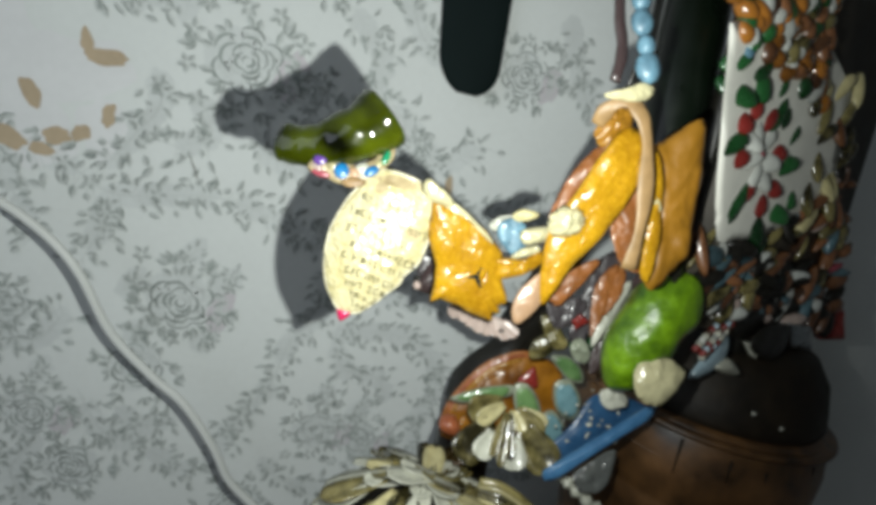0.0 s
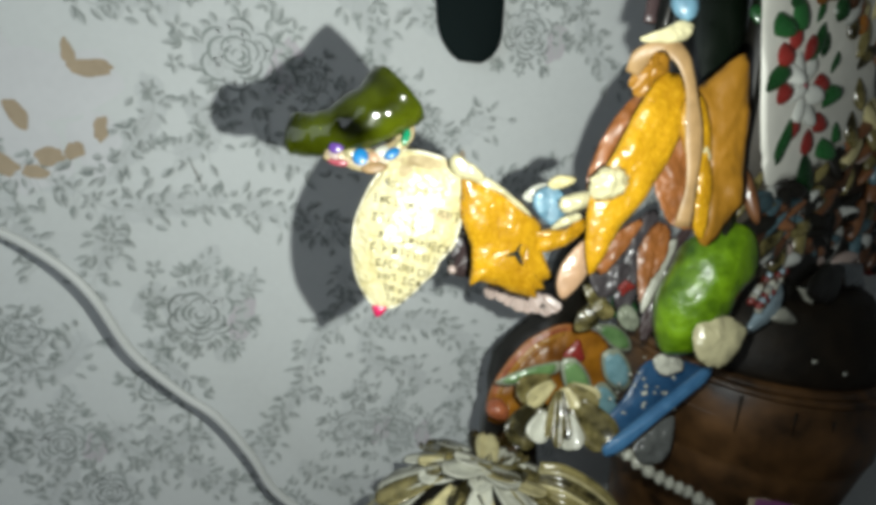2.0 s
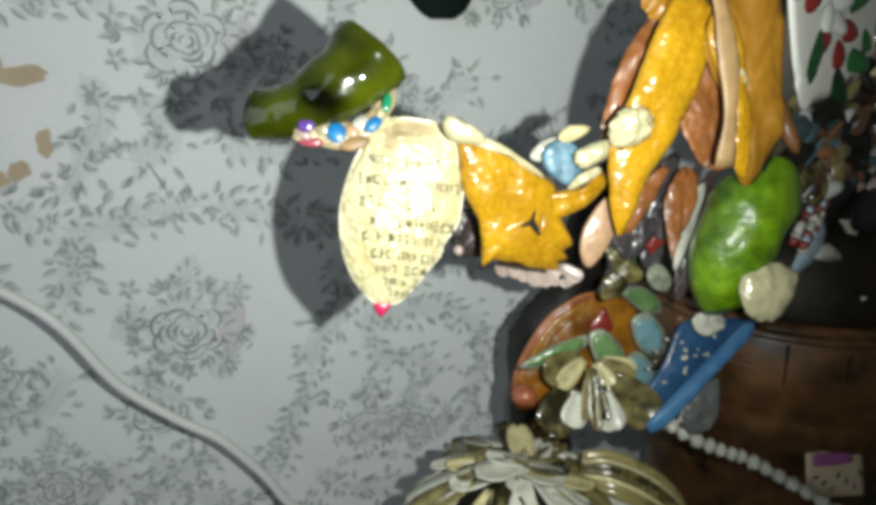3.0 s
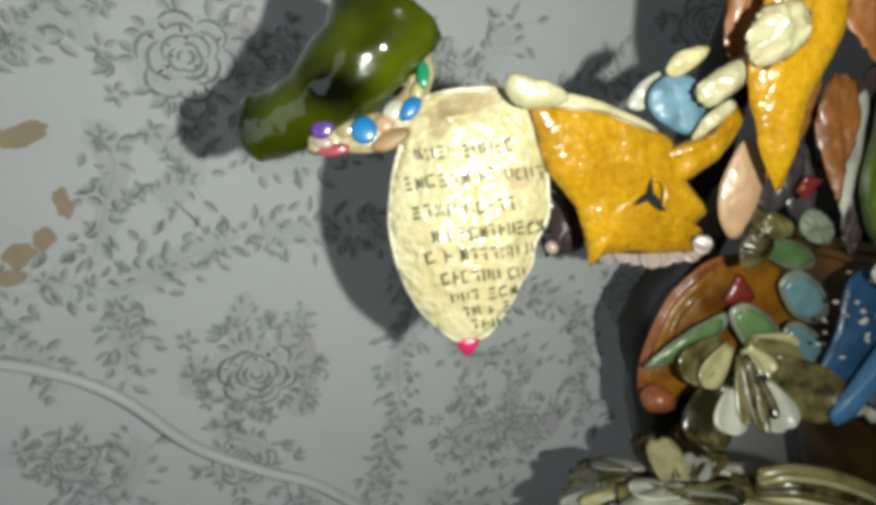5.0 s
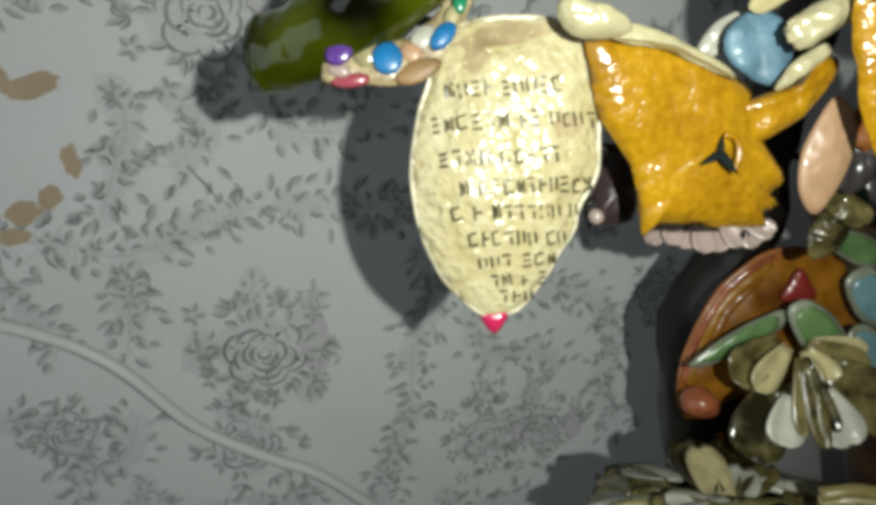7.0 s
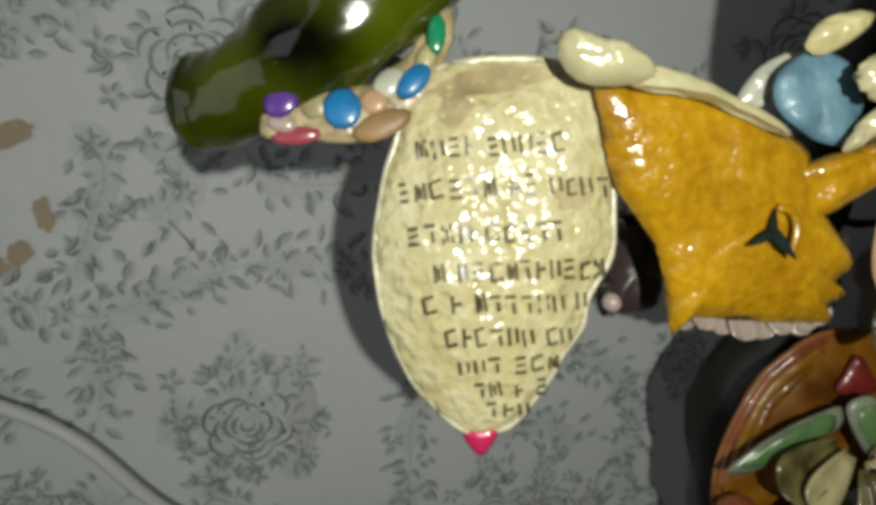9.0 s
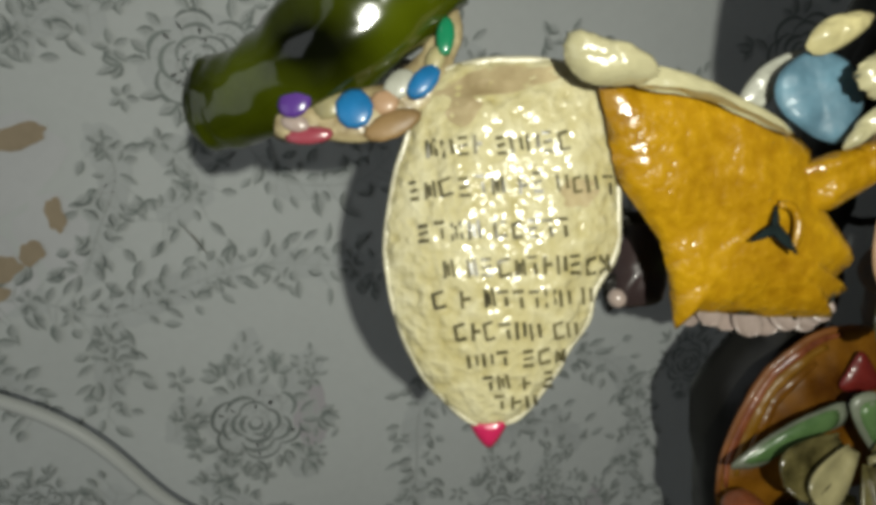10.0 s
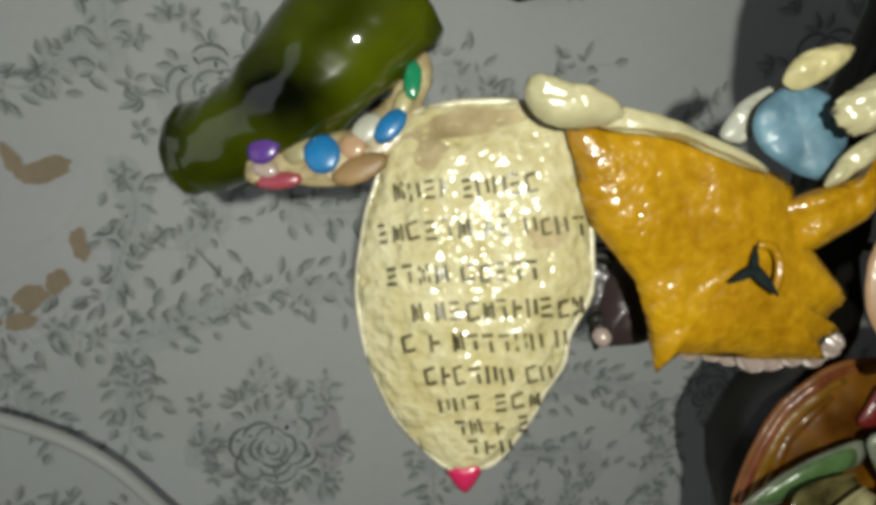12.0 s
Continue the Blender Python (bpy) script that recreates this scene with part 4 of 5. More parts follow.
for name, spec, mat, label in (("dark_leaf", ((192.3, -13.3, 55), (0, -0.1), [(19.6, 44.1), (12.5, 30.0), (1.7, -1.5), (-5.8, -38.9), (-13.7, -45.6), (-13.1, -10.9), (-0.9, 22.7)]), DARKLEAF, "dark purple-brown leaf"), ("grey_sheet", ((153.9, -16.0, 60), (0, -0.1), [(-18.1, 6.7), (7.0, 10.8), (13.8, 7.3), (7.0, -9.7), (-9.5, -15.0)]), GREYSHEET, "grey-violet sheet"),
                               ("red_scrap", ((160.2, -23.3, 50), (0, -0.1), [(-6.2, -0.8), (-0.6, 5.6), (8.2, 1.5), (-1.4, -6.4)]), RED, "dark red glossy scrap"), ("olive_leaf", ((142.7, -49.1, 75), (0, -0.1), [(-8.3, -8.0), (-7.4, 4.6), (4.9, 11.8), (10.5, -0.4), (0.4, -8.2)]), OLIVE, ""), ("olive_leaf", ((148.5, -35.6, 70), (0, -0.1), [(-6.7, -2.0), (-12.4, 12.1), (0.8, 9.0), (13.4, -6.7), (5.2, -12.4)]), OLIVE, ""),
                               ("grey_shell", ((173.0, -45.8, 70), (0, -0.1), [(-9.4, 3.6), (-1.4, 10.5), (8.4, 0.8), (6.3, -8.6), (-4.0, -6.4)]), RIMWHITE, ""), ("white_scrap", ((205.9, -77.9, 70), (0, 0), [(-10.9, 4.7), (3.5, 8.9), (12.9, -0.1), (2.2, -7.8), (-7.6, -5.5)]), WHITE, ""), ("clear_scrap", ((215.2, -142.9, 100), (0, 0), [(-18.1, -3.8), (-4.9, 9.9), (13.2, 21.8), (14.3, 2.1), (5.8, -13.6), (-10.3, -16.5)]), CLEARPLASTIC, "greyish plastic scrap"),
                               ("grey_backing", ((175.5, -2.1, 70), (0, -0.1), [(-13.1, -31.9), (-8.3, 6.2), (1.8, 34.3), (15.0, 35.6), (6.1, -5.1), (-1.3, -39.5)]), GREYSHEET, "grey-violet backing sheet"), ("rust_edge", ((138.7, 2.0, 20), (0, -0.2), [(-15.1, -11.8), (-5.8, 3.8), (7.9, 16.0), (15.6, 16.7), (3.5, -6.5), (-6.4, -18.4)]), RUST, ""), ("violet_scrap", ((40.5, -7.7, 38), (0, -0.1), [(-7.2, 13.1), (4.4, 11.7), (10.0, -0.8), (7.1, -11.6), (-4.2, -8.4), (-9.9, -4.4)]), GREYSHEET, "dark grey-violet scrap"), ("dark_bar", ((36.7, -18.3, 36), (0, 0), [(-7.1, 3.5), (1.7, 3.8), (9.6, 2.5), (9.0, -0.1), (0.9, 0.3), (-6.5, -7.6), (-7.8, -2.7)]), DARK, "black bar")):
    part(name, blade(*spec, 1.2, 1.5, 2.4, 0.13, 3.0, 60, 8, 0.07), mat, art, label)
spots = random.Random(21)
for k in range(26):
    a, q = spots.uniform(0, 6.28), spots.random()
    part("white_fleck", pebble((188 + 34 * q * math.cos(a) + 8, -104 + 26 * q * math.sin(a) + 6, 90), (spots.uniform(0.7, 2.2), spots.uniform(0.6, 1.6), 2.0), spots.uniform(0, 180), k, 5, 7), WHITE, art)

# the moss-green vessel and the beads along its lip
line = track([F(-76, 50, -3), F(-70, 49.3, -4), F(-60, 49, -7), F(-46, 53, -10), F(-31, 61.5, -12), F(-21, 70, -12), F(-14, 78, -11)], 36)
vessel = part("green_vessel", tube(line, [0.0112 + 0.0014 * min(1, i / 3) + 0.0088 * max(0, i - 12) / 24 for i in range(37)], 26, 0.8, 0.10), BOTTLE, art, "moss-green glazed bent vessel")
part("clay_lip", tube(track([F(-53, 40, -12), F(-44, 37, -12), F(-30, 36.5, -11), F(-18, 41, -10), F(-11, 48, -9), F(-8, 58, -7), F(-7, 72, -4)], 28),
                      [0.0062 - 0.0022 * max(0, i - 12) / 16 + 0.0008 * math.sin(i * 0.9) for i in range(29)], 14, 0.35, 0.3), LIPCLAY, vessel, "tan clay lip set with beads")
for at, size, turn, mat, label in (((-48.5, 41.5, -18), (5.6, 4.6, 1.5), 30, VIOLET, "violet bead"), ((-47, 33.5, -14.5), (7.6, 2.8, 1.5), -6, ROSEBEAD, "rose bead"),
                                   ((-50, 37, -15.5), (4.6, 2.8, 1.5), -25, BLUSH, "pale pink bead"),
                                   ((-34.5, 37.6, -16), (5.9, 6.2, 1.5), 0, COBALT, "cobalt-blue bead"), ((-41, 41, -15), (5.4, 5.6, 1.5), 30, CREAM, "cream bead"),
                                   ((-26, 32.5, -14), (9.5, 4.2, 1.5), 12, TAN, "tan bead"), ((-16.5, 41.5, -15), (6.6, 3.8, 1.5), 38, COBALT, "blue bead"),
                                   ((-22.5, 42.5, -14), (5.4, 4.2, 1.5), 30, WHITE, "white bead"), ((-27, 38.5, -14), (4.5, 4, 1.5), 0, PEACH, "peach bead"),
                                   ((-9, 52.5, -14), (2.9, 6.4, 1.5), -14, TEAL, "green bead"), ((-12.5, 47.5, -13), (3.0, 4.8, 1.5), -30, CREAM, "cream bead"),
                                   ((-7, 66, -12), (2.9, 6.8, 1.5), 2, PEACH, "peach bead"), ((-4.6, 67, -11), (2.0, 6, 1.5), 2, ROSEBEAD, "rose bead")):
    part("bead", pebble((at[0] + 1, at[1] - 0.6, at[2] + 1.2), (size[0] * 0.84, size[1] * 0.84, 1.4), turn, at[0]), mat, vessel, label)

# ---- the dome of pale shells below ----


def petal_mesh(name, mat, length, width, cup=0.35, thick=0.0012):
    """A cupped, pointed shell petal along +x, facing +z, root at the origin."""
    bm = bmesh.new()
    rows = []
    for side in (0, 1):
        for i in range(10):
            f = 1 - (1 - i / 9) ** 1.5
            half = width * (0.03 + 0.13 * (1 - f) + 0.60 * f ** 0.9 * math.sqrt(max(0.0, 1 - (0.995 * f) ** 3.6)))
            for c in (-1, -0.5, 0, 0.5, 1):
                z = cup * width * (c * c * 0.5) + cup * length * 0.25 * f * f - side * thick
                rows.append(bm.verts.new((length * f, half * c, z)))
    for side in (0, 1):
        for i in range(9):
            for k in range(4):
                a = side * 50 + i * 5 + k
                bm.faces.new((rows[a], rows[a + 1], rows[a + 6], rows[a + 5]))
    ring = [i * 5 for i in range(10)] + [45 + k for k in range(1, 5)] + [i * 5 + 4 for i in range(8, -1, -1)] + [k for k in range(3, 0, -1)]
    for a, b in zip(ring, ring[1:] + ring[:1]):
        bm.faces.new((rows[a], rows[b], rows[b + 50], rows[a + 50]))
    bmesh.ops.recalc_face_normals(bm, faces=bm.faces)
    me = bpy.data.meshes.new(name)
    bm.to_mesh(me)
    bm.free()
    smooth(me)
    me.materials.append(mat)
    return me


def petal_pose(root, along, face, scale=1.0):
    x = along.normalized()
    y = face.cross(x).normalized()
    z = x.cross(y)
    m = Matrix((x, y, z)).transposed().to_4x4()
    return Matrix.Translation(root) @ m @ Matrix.Scale(scale, 4)


MIX = random.Random(8)
dome_mid = F(74, -142, 52) + Vector((0.002, 0.014, -0.082))
dome = thing("shell_dome", (dome_mid.x, dome_mid.y, 0.80), "dome of overlapping cream and olive shells", "shell ornament")
part("core", lathe((dome_mid.x, dome_mid.y), [(0.001, dome_mid.z + 0.052), (0.02, dome_mid.z + 0.05), (0.045, dome_mid.z + 0.036), (0.05, dome_mid.z), (0.045, dome_mid.z - 0.05),
                                              (0.03, dome_mid.z - 0.08), (0.035, 0.84), (0.06, 0.801)], 28, 0.1), DARK, dome, "dark resin core")
PETALS = [petal_mesh("shell_petal", mat, 0.041, w, 0.22) for mat, w in ((WHITE, 0.023), (WHITE, 0.020), (OLIVE, 0.022), (CREAM, 0.018))]
for k in range(7):
    tip = radians(9 + 16 * k)
    n = (9, 14, 18, 21, 22, 22, 20)[k]
    for i in range(n):
        a = 2 * math.pi * (i + 0.5 * (k % 2)) / n + MIX.uniform(-0.16, 0.16)
        out = Vector((math.sin(tip) * math.cos(a), math.sin(tip) * math.sin(a), math.cos(tip)))
        down = Vector((math.cos(tip) * math.cos(a), math.cos(tip) * math.sin(a), -math.sin(tip)))
        root = dome_mid + Vector((out.x * 0.066, out.y * 0.064, out.z * 0.054))
        me = PETALS[MIX.choice((0, 0, 1, 2, 2, 2, 3))]
        across = out.cross(down) * MIX.uniform(-0.7, 0.7)
        piece("shell_petal", me, dome, petal_pose(root - down * 0.018, down + across + out * MIX.uniform(0.08, 0.34), out + down * MIX.uniform(-0.2, 0.2) + across * 0.3, MIX.uniform(0.75, 1.3)))
for k, mat in enumerate((OLIVE, CREAM, OLIVE, OLIVE, CREAM, OLIVE, OLIVE)):
    part("ridge", tube(track([F(108, -153 - 3.4 * k, 56 + 2 * k), F(124, -153 - 3.8 * k, 52), F(146, -163 - 4.2 * k, 50), F(166, -181 - 4.2 * k, 54), F(178, -206 - 3.8 * k, 60)], 20), 0.0023 if mat is CREAM else 0.003, 10), mat, dome, "curved striped horn ridge")

# petals of the orange fan's flower
FLOWER = [petal_mesh("flower_petal", mat, 0.024, w, 0.25) for mat, w in ((CREAM, 0.014), (OLIVE, 0.019), (WHITE, 0.021), (OLIVE, 0.006))]
heart = (132, -97, 102)
for turn, r0, k, s, w in ((203, 4, 1, 1.35, 4), (218, 5, 0, 1.15, -3), (284, 7, 0, 0.7, -5), (304, 8, 0, 0.75, -5), (322, 10, 1, 1.2, 2),
                          (234, 22, 1, 1.7, -3), (246, 27, 2, 1.0, -9), (281, 26, 2, 1.1, -10), (310, 20, 1, 1.8, -4), (338, 14, 0, 1.0, 4), (256, 9, 3, 1.5, -8), (267, 10, 3, 1.7, -9), (277, 9, 3, 1.5, -8)):
    a = radians(turn)
    d = UA * math.cos(a) + VA * math.sin(a)
    root = F(heart[0] + r0 * math.cos(a), heart[1] + r0 * math.sin(a), heart[2] + w)
    piece("flower_petal", FLOWER[k], art, petal_pose(root, d - WA * 0.15, -WA + d * 0.15, s))
BLUSHP = petal_mesh("blush_petal", BLUSH, 0.018, 0.013)
for k in range(8):
    a = radians(215 + 15 * k)
    d = UA * math.cos(a) + VA * math.sin(a)
    piece("blush_petal", BLUSHP, art, petal_pose(F(80 + 4.4 * k, -27 - 1.0 * k, 90 - 3 * (k % 2)), d - WA * 0.2, -WA + d * 0.2, MIX.uniform(0.85, 1.05)))

# ---- the wooden pot ----
pot = thing("wooden_pot", (0.468, 0.672, 0.80), "round brown turned-wood pot with a charred dark shoulder", "pot")
C = (0.468, 0.672)
part("belly", lathe(C, [(0.001, 0.801), (0.1003, 0.801), (0.0948, 0.9), (0.1026, 1.0), (0.116, 1.07), (0.1226, 1.10), (0.1221, 1.103), (0.1254, 1.107), (0.1271, 1.14), (0.1238, 1.165), (0.1193, 1.176), (0.116, 1.18), (0.1003, 1.182)], 64, 0.02), POTWOOD, pot)
part("shoulder", lathe(C, [(0.1059, 1.175), (0.1137, 1.181), (0.1154, 1.187), (0.1126, 1.20), (0.1048, 1.225), (0.0892, 1.245), (0.0613, 1.258), (0.0223, 1.264), (0.001, 1.265)], 64, 0.02), POTDARK, pot, "charred dark wooden shoulder")

for k in range(4):
    a = -2.3 + 0.31 * k + 0.05 * math.sin(k * 2.7)
    r = 0.1268
    part("dark_streak", tube([Vector((C[0] + r * math.cos(a), C[1] + r * math.sin(a), 1.168 - 0.004 * (k % 3))), Vector((C[0] + (r + 0.0006) * math.cos(a + 0.01), C[1] + (r + 0.0006) * math.sin(a + 0.01), 1.135 + 0.008 * (k % 4)))], [0.0016, 0.0005], 6, 0.4), POTDARK, pot, "dark drip in the wood")
for k in range(3):
    part("turned_ring", lathe(C, [(0.1225 - 0.001 * k, 1.176 - 0.03 * k), (0.1275 - 0.002 * k, 1.1755 - 0.03 * k), (0.1285 - 0.002 * k, 1.173 - 0.03 * k), (0.1275 - 0.002 * k, 1.1705 - 0.03 * k), (0.1225 - 0.001 * k, 1.17 - 0.03 * k)], 64), POTWOOD, pot)

for k, (a, r, z) in enumerate(((-1.9, 0.112, 1.204), (-1.65, 0.113, 1.196))):
    part("pale_chip", tube([Vector((C[0] + r * math.cos(a), C[1] + r * math.sin(a), z)), Vector((C[0] + r * math.cos(a + 0.03), C[1] + r * math.sin(a + 0.03), z + 0.001))], [0.0018, 0.0012], 7), WHITE, pot, "small pale chip")

# ---- the mosaic board ----
mosaic = thing("mosaic_board", F(330, -250, 200), "board set with stone flowers and coloured pebbles", "mosaic")


def board_w(u, v):
    """The depth of the slanting board's face."""
    return 20 + 0.6 * (u - 270) - 0.24 * (v - 131)


def slab(u0, u1, v0, v1, front, back):
    bm = box((u0, v0, front), (u1, v1, back), 1.2)
    for v in bm.verts:
        v.co = F(v.co.x, v.co.y, v.co.z + board_w(v.co.x, v.co.y))
    return bm


part("board", slab(216, 430, -8, 330, 2, 14), BACKING, mosaic, "dark grouted board")
part("edge_strip", slab(206, 216, -8, 330, -4, 16), DARK, mosaic, "dark edge strip")
foot = F(330, 20, board_w(330, 20) + 16)
part("stand", tube([Vector((foot.x, foot.y + 0.01, 0.80)), Vector((foot.x, foot.y + 0.01, 1.1)), F(330, 60, board_w(330, 60) + 14)], [0.02, 0.014, 0.012], 10), DARK, mosaic)
part("white_ground", blade((275.5, 130.2, 18), (0.6, -0.24), [(-86, 50), (-52, 66), (10, 98), (84, 80), (98, 20), (76, -20), (17.5, -60.9), (-34.7, -78.5), (-52, -50)], 0.5, 2.0, 0.5, 0.08, 2.0, 60, 8, 0.02, 0.9), MOSAICWHITE, mosaic, "white grout ground")


def stone(name, u, v, proud, size, turn, mat):
    u -= 0.4 * (v - 121)
    part(name, pebble((u, v, board_w(u, v) - proud), size, turn, u + v, 8, 14), mat, mosaic)


fu, fv = 257, 121
stone("flower_heart", fu, fv, 7, (4.5, 5, 4), 0, ROSEBEAD)
for k in range(7):
    a = 2 * math.pi * k / 7
    stone("white_pebble", fu + 13 * math.cos(a), fv + 14 * math.sin(a), 4, (14, 8 - 2 * abs(math.sin(a)), 4), math.degrees(a), GREYSTONE)
for k in range(8):
    a = 2 * math.pi * (k + 0.4) / 8
    stone("red_pebble", fu + 26 * math.cos(a), fv + 30 * math.sin(a), 3, (12, 8, 5), math.degrees(a), RED)
for k in range(8):
    a = 2 * math.pi * k / 8 + 0.1
    stone("green_leaf_stone", fu + 37 * math.cos(a), fv + 45 * math.sin(a), 3, (18, 8.5, 4), math.degrees(a) + 20, LEAFGREEN)
scatter = random.Random(3)
for k in range(150):
    u = scatter.uniform(192, 425)
    v = scatter.uniform(6 + max(0, u - 300) * 0.15, 46 + max(0, u - 250) * 0.75)
    stone("pebble", u, v, scatter.uniform(-1, 5), (scatter.uniform(9, 21), scatter.uniform(3.5, 7.5), 5), scatter.gauss(48, 28),
          scatter.choice((BROWNSTONE, BROWNSTONE, BROWNSTONE, BROWNSTONE, BLUESTONE, BLUESTONE, OLIVE, OLIVE, DARK, DARK, DARK, BLUSH, ROSEBEAD if k % 3 == 0 else BROWNSTONE, GREYSTONE)))
for k in range(150):
    u, v = scatter.uniform(208, 345), scatter.uniform(180, 270)
    stone("pebble", u, v, 4, (scatter.uniform(7, 13), scatter.uniform(6, 9), 7), scatter.uniform(0, 180), scatter.choice((BROWNSTONE, AMBER, AMBER, LEAFGREEN, OLIVE, BROWNSTONE, GREYSTONE)))
for u, v, turn in ((226, 166, 30), (305, 150, 60), (310, 110, 120), (230, 78, 70), (272, 66, 80), (238, 180, 70), (262, 182, 100), (285, 176, 80), (248, 168, 20), (292, 160, 95)):
    stone("green_leaf_stone", u, v, 2, (13, 7, 4), turn, LEAFGREEN)
for k in range(30):
    u, v = scatter.uniform(318, 410), scatter.uniform(90, 240)
    stone("olive_leaf_stone", u, v, 5, (17, 6, 4), scatter.uniform(40, 130), scatter.choice((OLIVE, OLIVE, CREAM, BROWNSTONE)))
for k in range(22):
    u, v = scatter.uniform(222, 312), scatter.uniform(64, 180)
    stone("grime_fleck", u, v, -0.6, (scatter.uniform(1, 4), scatter.uniform(0.8, 2), 1.5), scatter.uniform(0, 180), scatter.choice((DARK, BACKING, ROSEBEAD)))
stone("black_pebble", 246, 57, 4, (14, 7, 5), -5, DARK)
stone("turquoise_pebble", 236, 176, 4, (6, 8, 4), 0, SKY)

# ---- dark bottle and its string of blue beads ----
bottle = thing("dark_bottle", F(188, 96, 12), "dark green glass bottle glued upright on the collage", "bottle")
part("bottle_body", tube([F(188, 92, 14), F(188, 96, 14), F(189, 110, 12), F(190, 190, 6), F(191, 300, 0)], [0.016, 0.02, 0.0225, 0.0235, 0.0235], 28), DARKGLASS, bottle)
for k, (u, v, s) in enumerate(((112, 176, 1.0), (115, 160, 0.9), (118, 146.5, 1.0), (122.5, 133.5, 0.8), (126, 121, 1.15))):
    part("blue_bead", pebble((u, v, -78), (6.6 * s, 8.4 * s, 5), 14, k), SKY, bottle, "sky-blue glass bead")
part("brown_strip", tube(track([F(111, 112, -70), F(112, 130, -71), F(107, 150, -71), F(101, 190, -70)], 14), 0.0035, 8, 0.6, 0.4), DARKLEAF, bottle, "dark brown dried strip")
part("shell", blade((120, 107, -76), (0, 0), [(-16, -7), (-6, -1), (6, 6), (13, 4), (10, -3), (0, -7)], 3, 3, 1.6, 0.2, 3.0, 60, 8, 0.1), GLUE, bottle, "cream shell")
part("bead_wire", tube([F(118, 104, -70), F(123, 130, -72), F(112, 190, -72), F(180, 230, -5)], 0.0015, 8), DARK, bottle)

# ---- small scraps about the pot ----
string = thing("bead_string", F(292, -10, 62), "thick string of red and white beads", "beads")
band = track([(260.1, -28.5, 50.0), (288.2, 3.6, 60.0), (324.5, 37.9, 72.0)], 19)
for k in range(60):
    p = band[k // 3]
    o = (k % 3 - 1) * 4.2
    part("bead", pebble((p.x + o * 0.75 + 0.8 * math.sin(k * 1.9), p.y - o * 0.65, p.z - 3 * (k % 3 == 1)), (3.6, 2.8, 3.2), 40 + 20 * (k % 4), k, 5, 9), (RED, WHITE, GREYSTONE, WHITE, BROWNSTONE, RED, PALEBLUE)[k * 5 % 7], string)
part("thread", tube([F(*p) for p in band], 0.0012, 6), DARK, string)
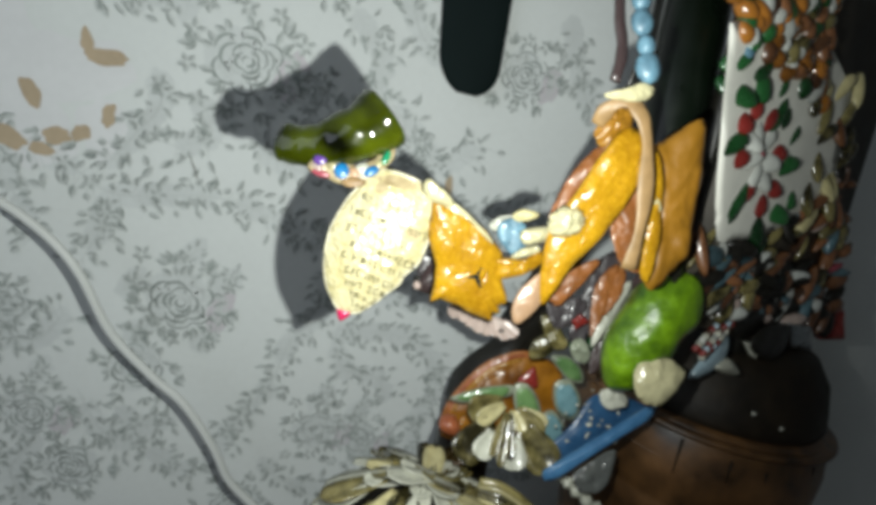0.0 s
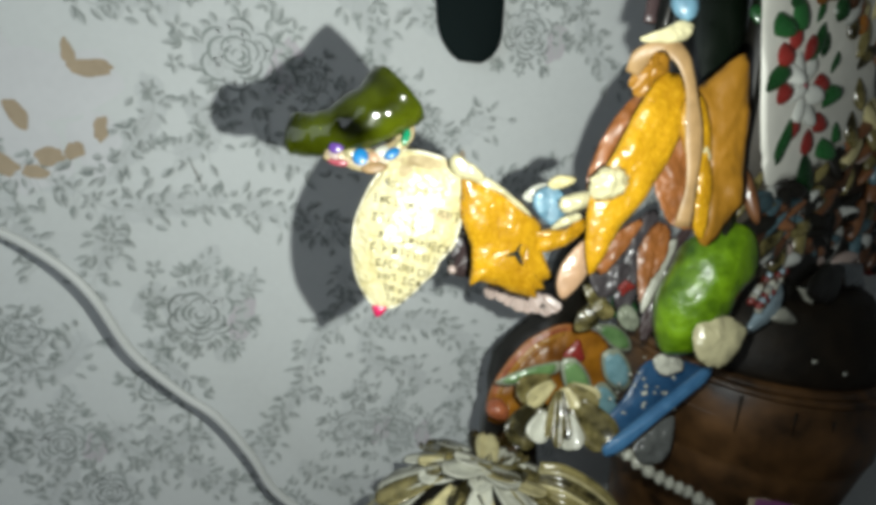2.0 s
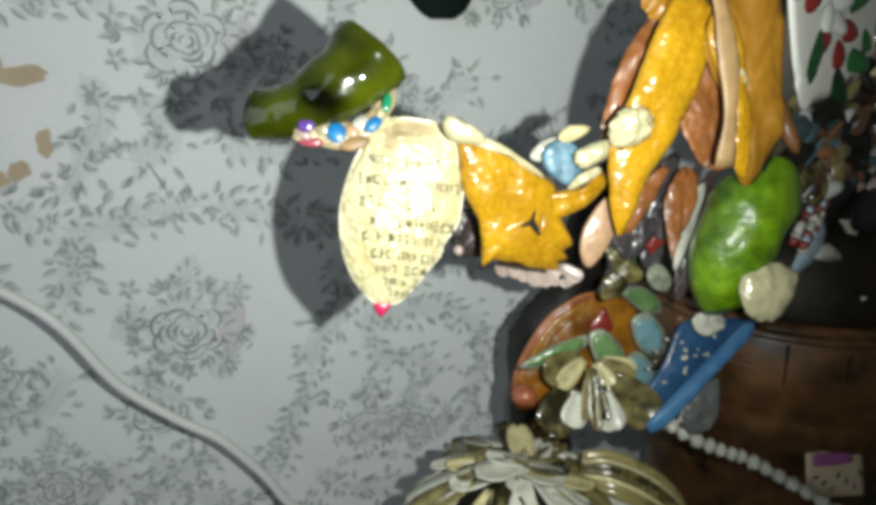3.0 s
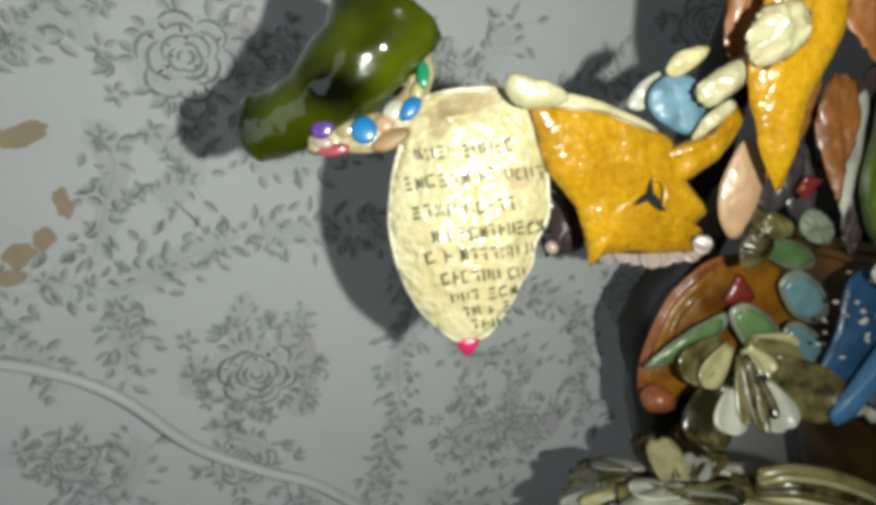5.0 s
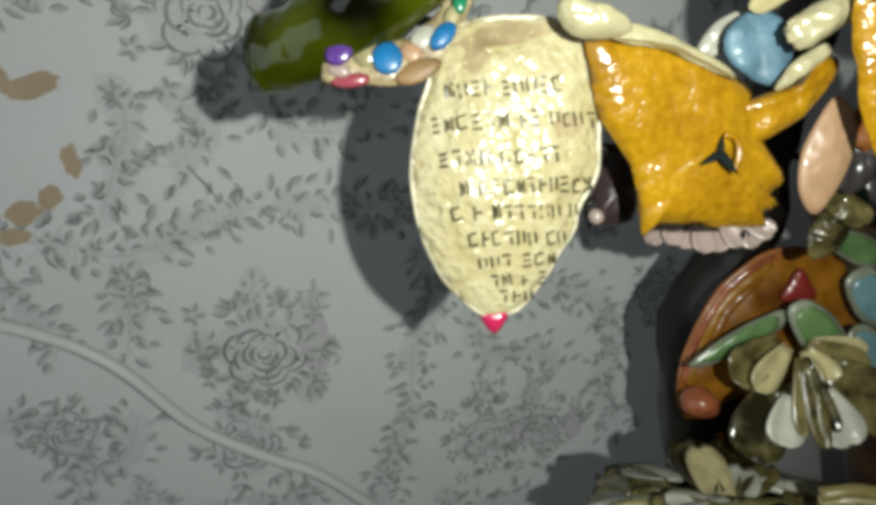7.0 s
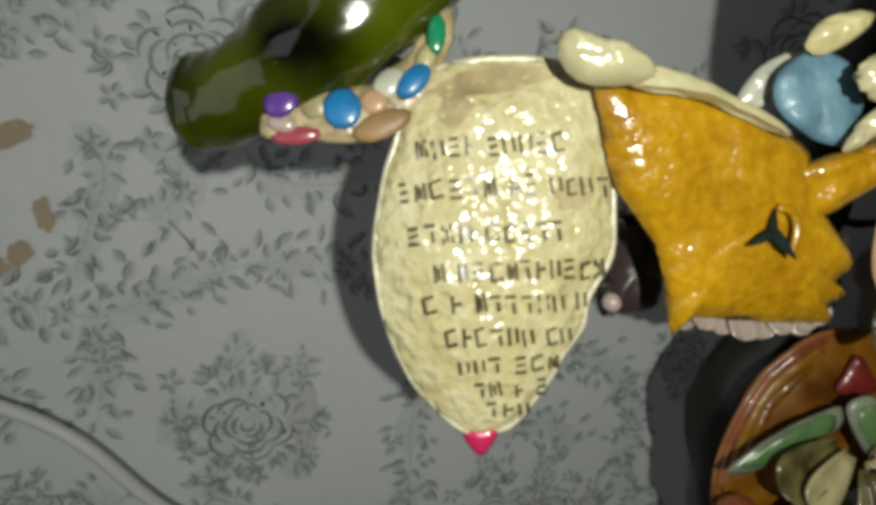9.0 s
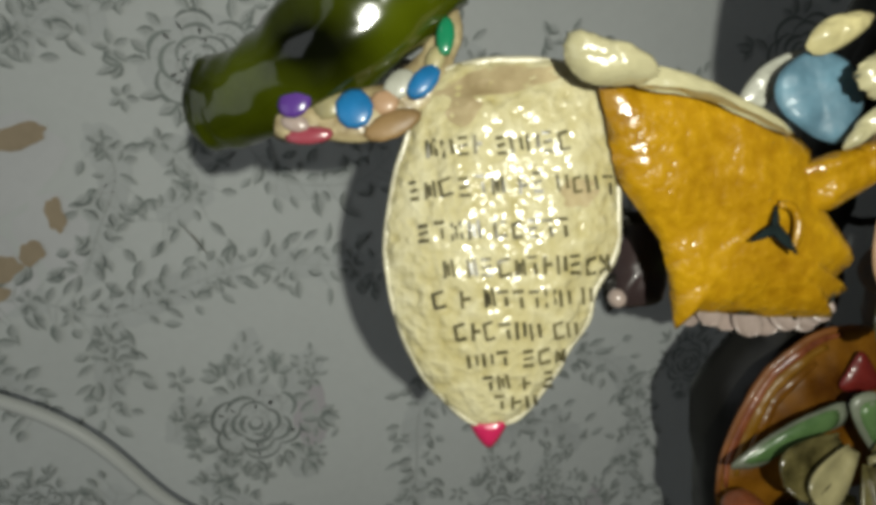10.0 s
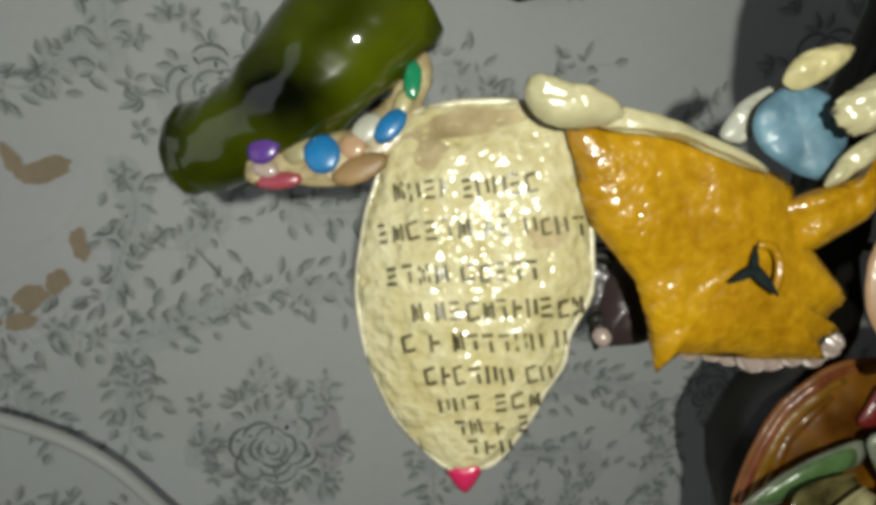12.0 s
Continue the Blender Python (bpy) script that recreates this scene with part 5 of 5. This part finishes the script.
for name, spec, mat, label in (("black_shard", ((317.7, 8.5, 72), (0.6, -0.24), [(-31.9, -7.5), (-9.4, 9.7), (27.3, 20.9), (28.7, 7.6), (8.2, -10.2), (-18.9, -19.0)]), DARK, "glossy black shard wedged behind the pot"), ("black_shard", ((342.2, -6.6, 80), (0.6, -0.24), [(-29.9, -9.3), (-16.5, 11.3), (19.6, 17.2), (24.5, -3.1), (5.6, -15.9)]), DARK, "glossy black shard wedged behind the pot"),
                                    ("pale_blue_shard", ((282.1, -29.7, 66), (0.4, -0.24), [(-19.9, -19.5), (-7.6, 2.4), (5.5, 22.5), (14.5, 14.7), (13.4, -2.8), (-5.1, -16.8)]), PALEBLUE, "pale blue and white china shard"), ("white_shell", ((301.5, -36.4, 72), (0.4, -0.24), [(-16.4, -0.8), (-4.3, 8.5), (11.7, 0.7), (13.1, -3.7), (-3.5, -4.5)]), WHITE, "small white shell on the pot"),
                                    ("white_shard", ((319.4, -17.1, 74), (0.4, -0.24), [(-11.2, 5.2), (-1.1, 5.9), (10.1, -6.5), (2.4, -4.8)]), WHITE, "thin white china shard on the pot"), ("striped_cap", ((390.4, 5.3, 110), (0.6, -0.24), [(-27.9, 7.7), (13.4, 12.1), (30.4, -8.5), (-12.9, -11.9)]), STEEL, "silvery striped bottle neck")):
    part(name, blade(*spec, 4, 6, 0.8, 0.1, 2.0, 48, 7, 0.02), mat, mosaic, label)
tagged(part("red_cap", blade((479.6, 30.3, 180), (0, 0), [(-18.7, 11.8), (9.2, 19.9), (14.9, -14.1), (-5.2, -17.6)], 10, 25, 0.3, 0.1, 3.0), RED), "red plastic bottle cap", "cap")
card = thing("printed_card", F(340, -228, 128), "pink and tan printed card", "card")
part("card_sheet", blade((339.8, -209.2, 128), (0, 0), [(-24.0, 18.2), (25.7, 19.3), (25.1, -19.4), (-26.0, -17.7)], 1, 1.0, 0.2, 0.1, 2.0, 48, 6, 0, 1.0), CARDMAT, card)
part("printed_patch", blade((338, -196.5, 126.8), (0, 0), [(-17, -5), (-16, 5), (0, 4), (15, 5), (17, -4), (2, -6)], 0.1, 0.4, 0.1, 0.1, 3.0, 40, 4, 0.05, 0.6), MAGENTA, card, "magenta printed patch")
for k in range(7):
    part("print_bar", pebble((322 + 6.5 * k, -210 - 5 * (k % 3), 126.4), (3.2, 1.3, 0.4), 20 * k, k, 5, 8), (INK, LEAFGREEN, MAGENTA)[k % 3], card, "unreadable printed bar")
tagged(part("white_rope", tube(track([F(188, -150, 108), F(192.5, -153, 110), F(225, -173, 112), F(258, -187, 116), F(296, -210, 118), F(340, -240, 120)], 90),
                                    [0.0042 + 0.0016 * math.sin(i * 1.25) for i in range(91)], 10, 1.0, 0.5), WHITE), "twisted white rope beside the pot", "rope")
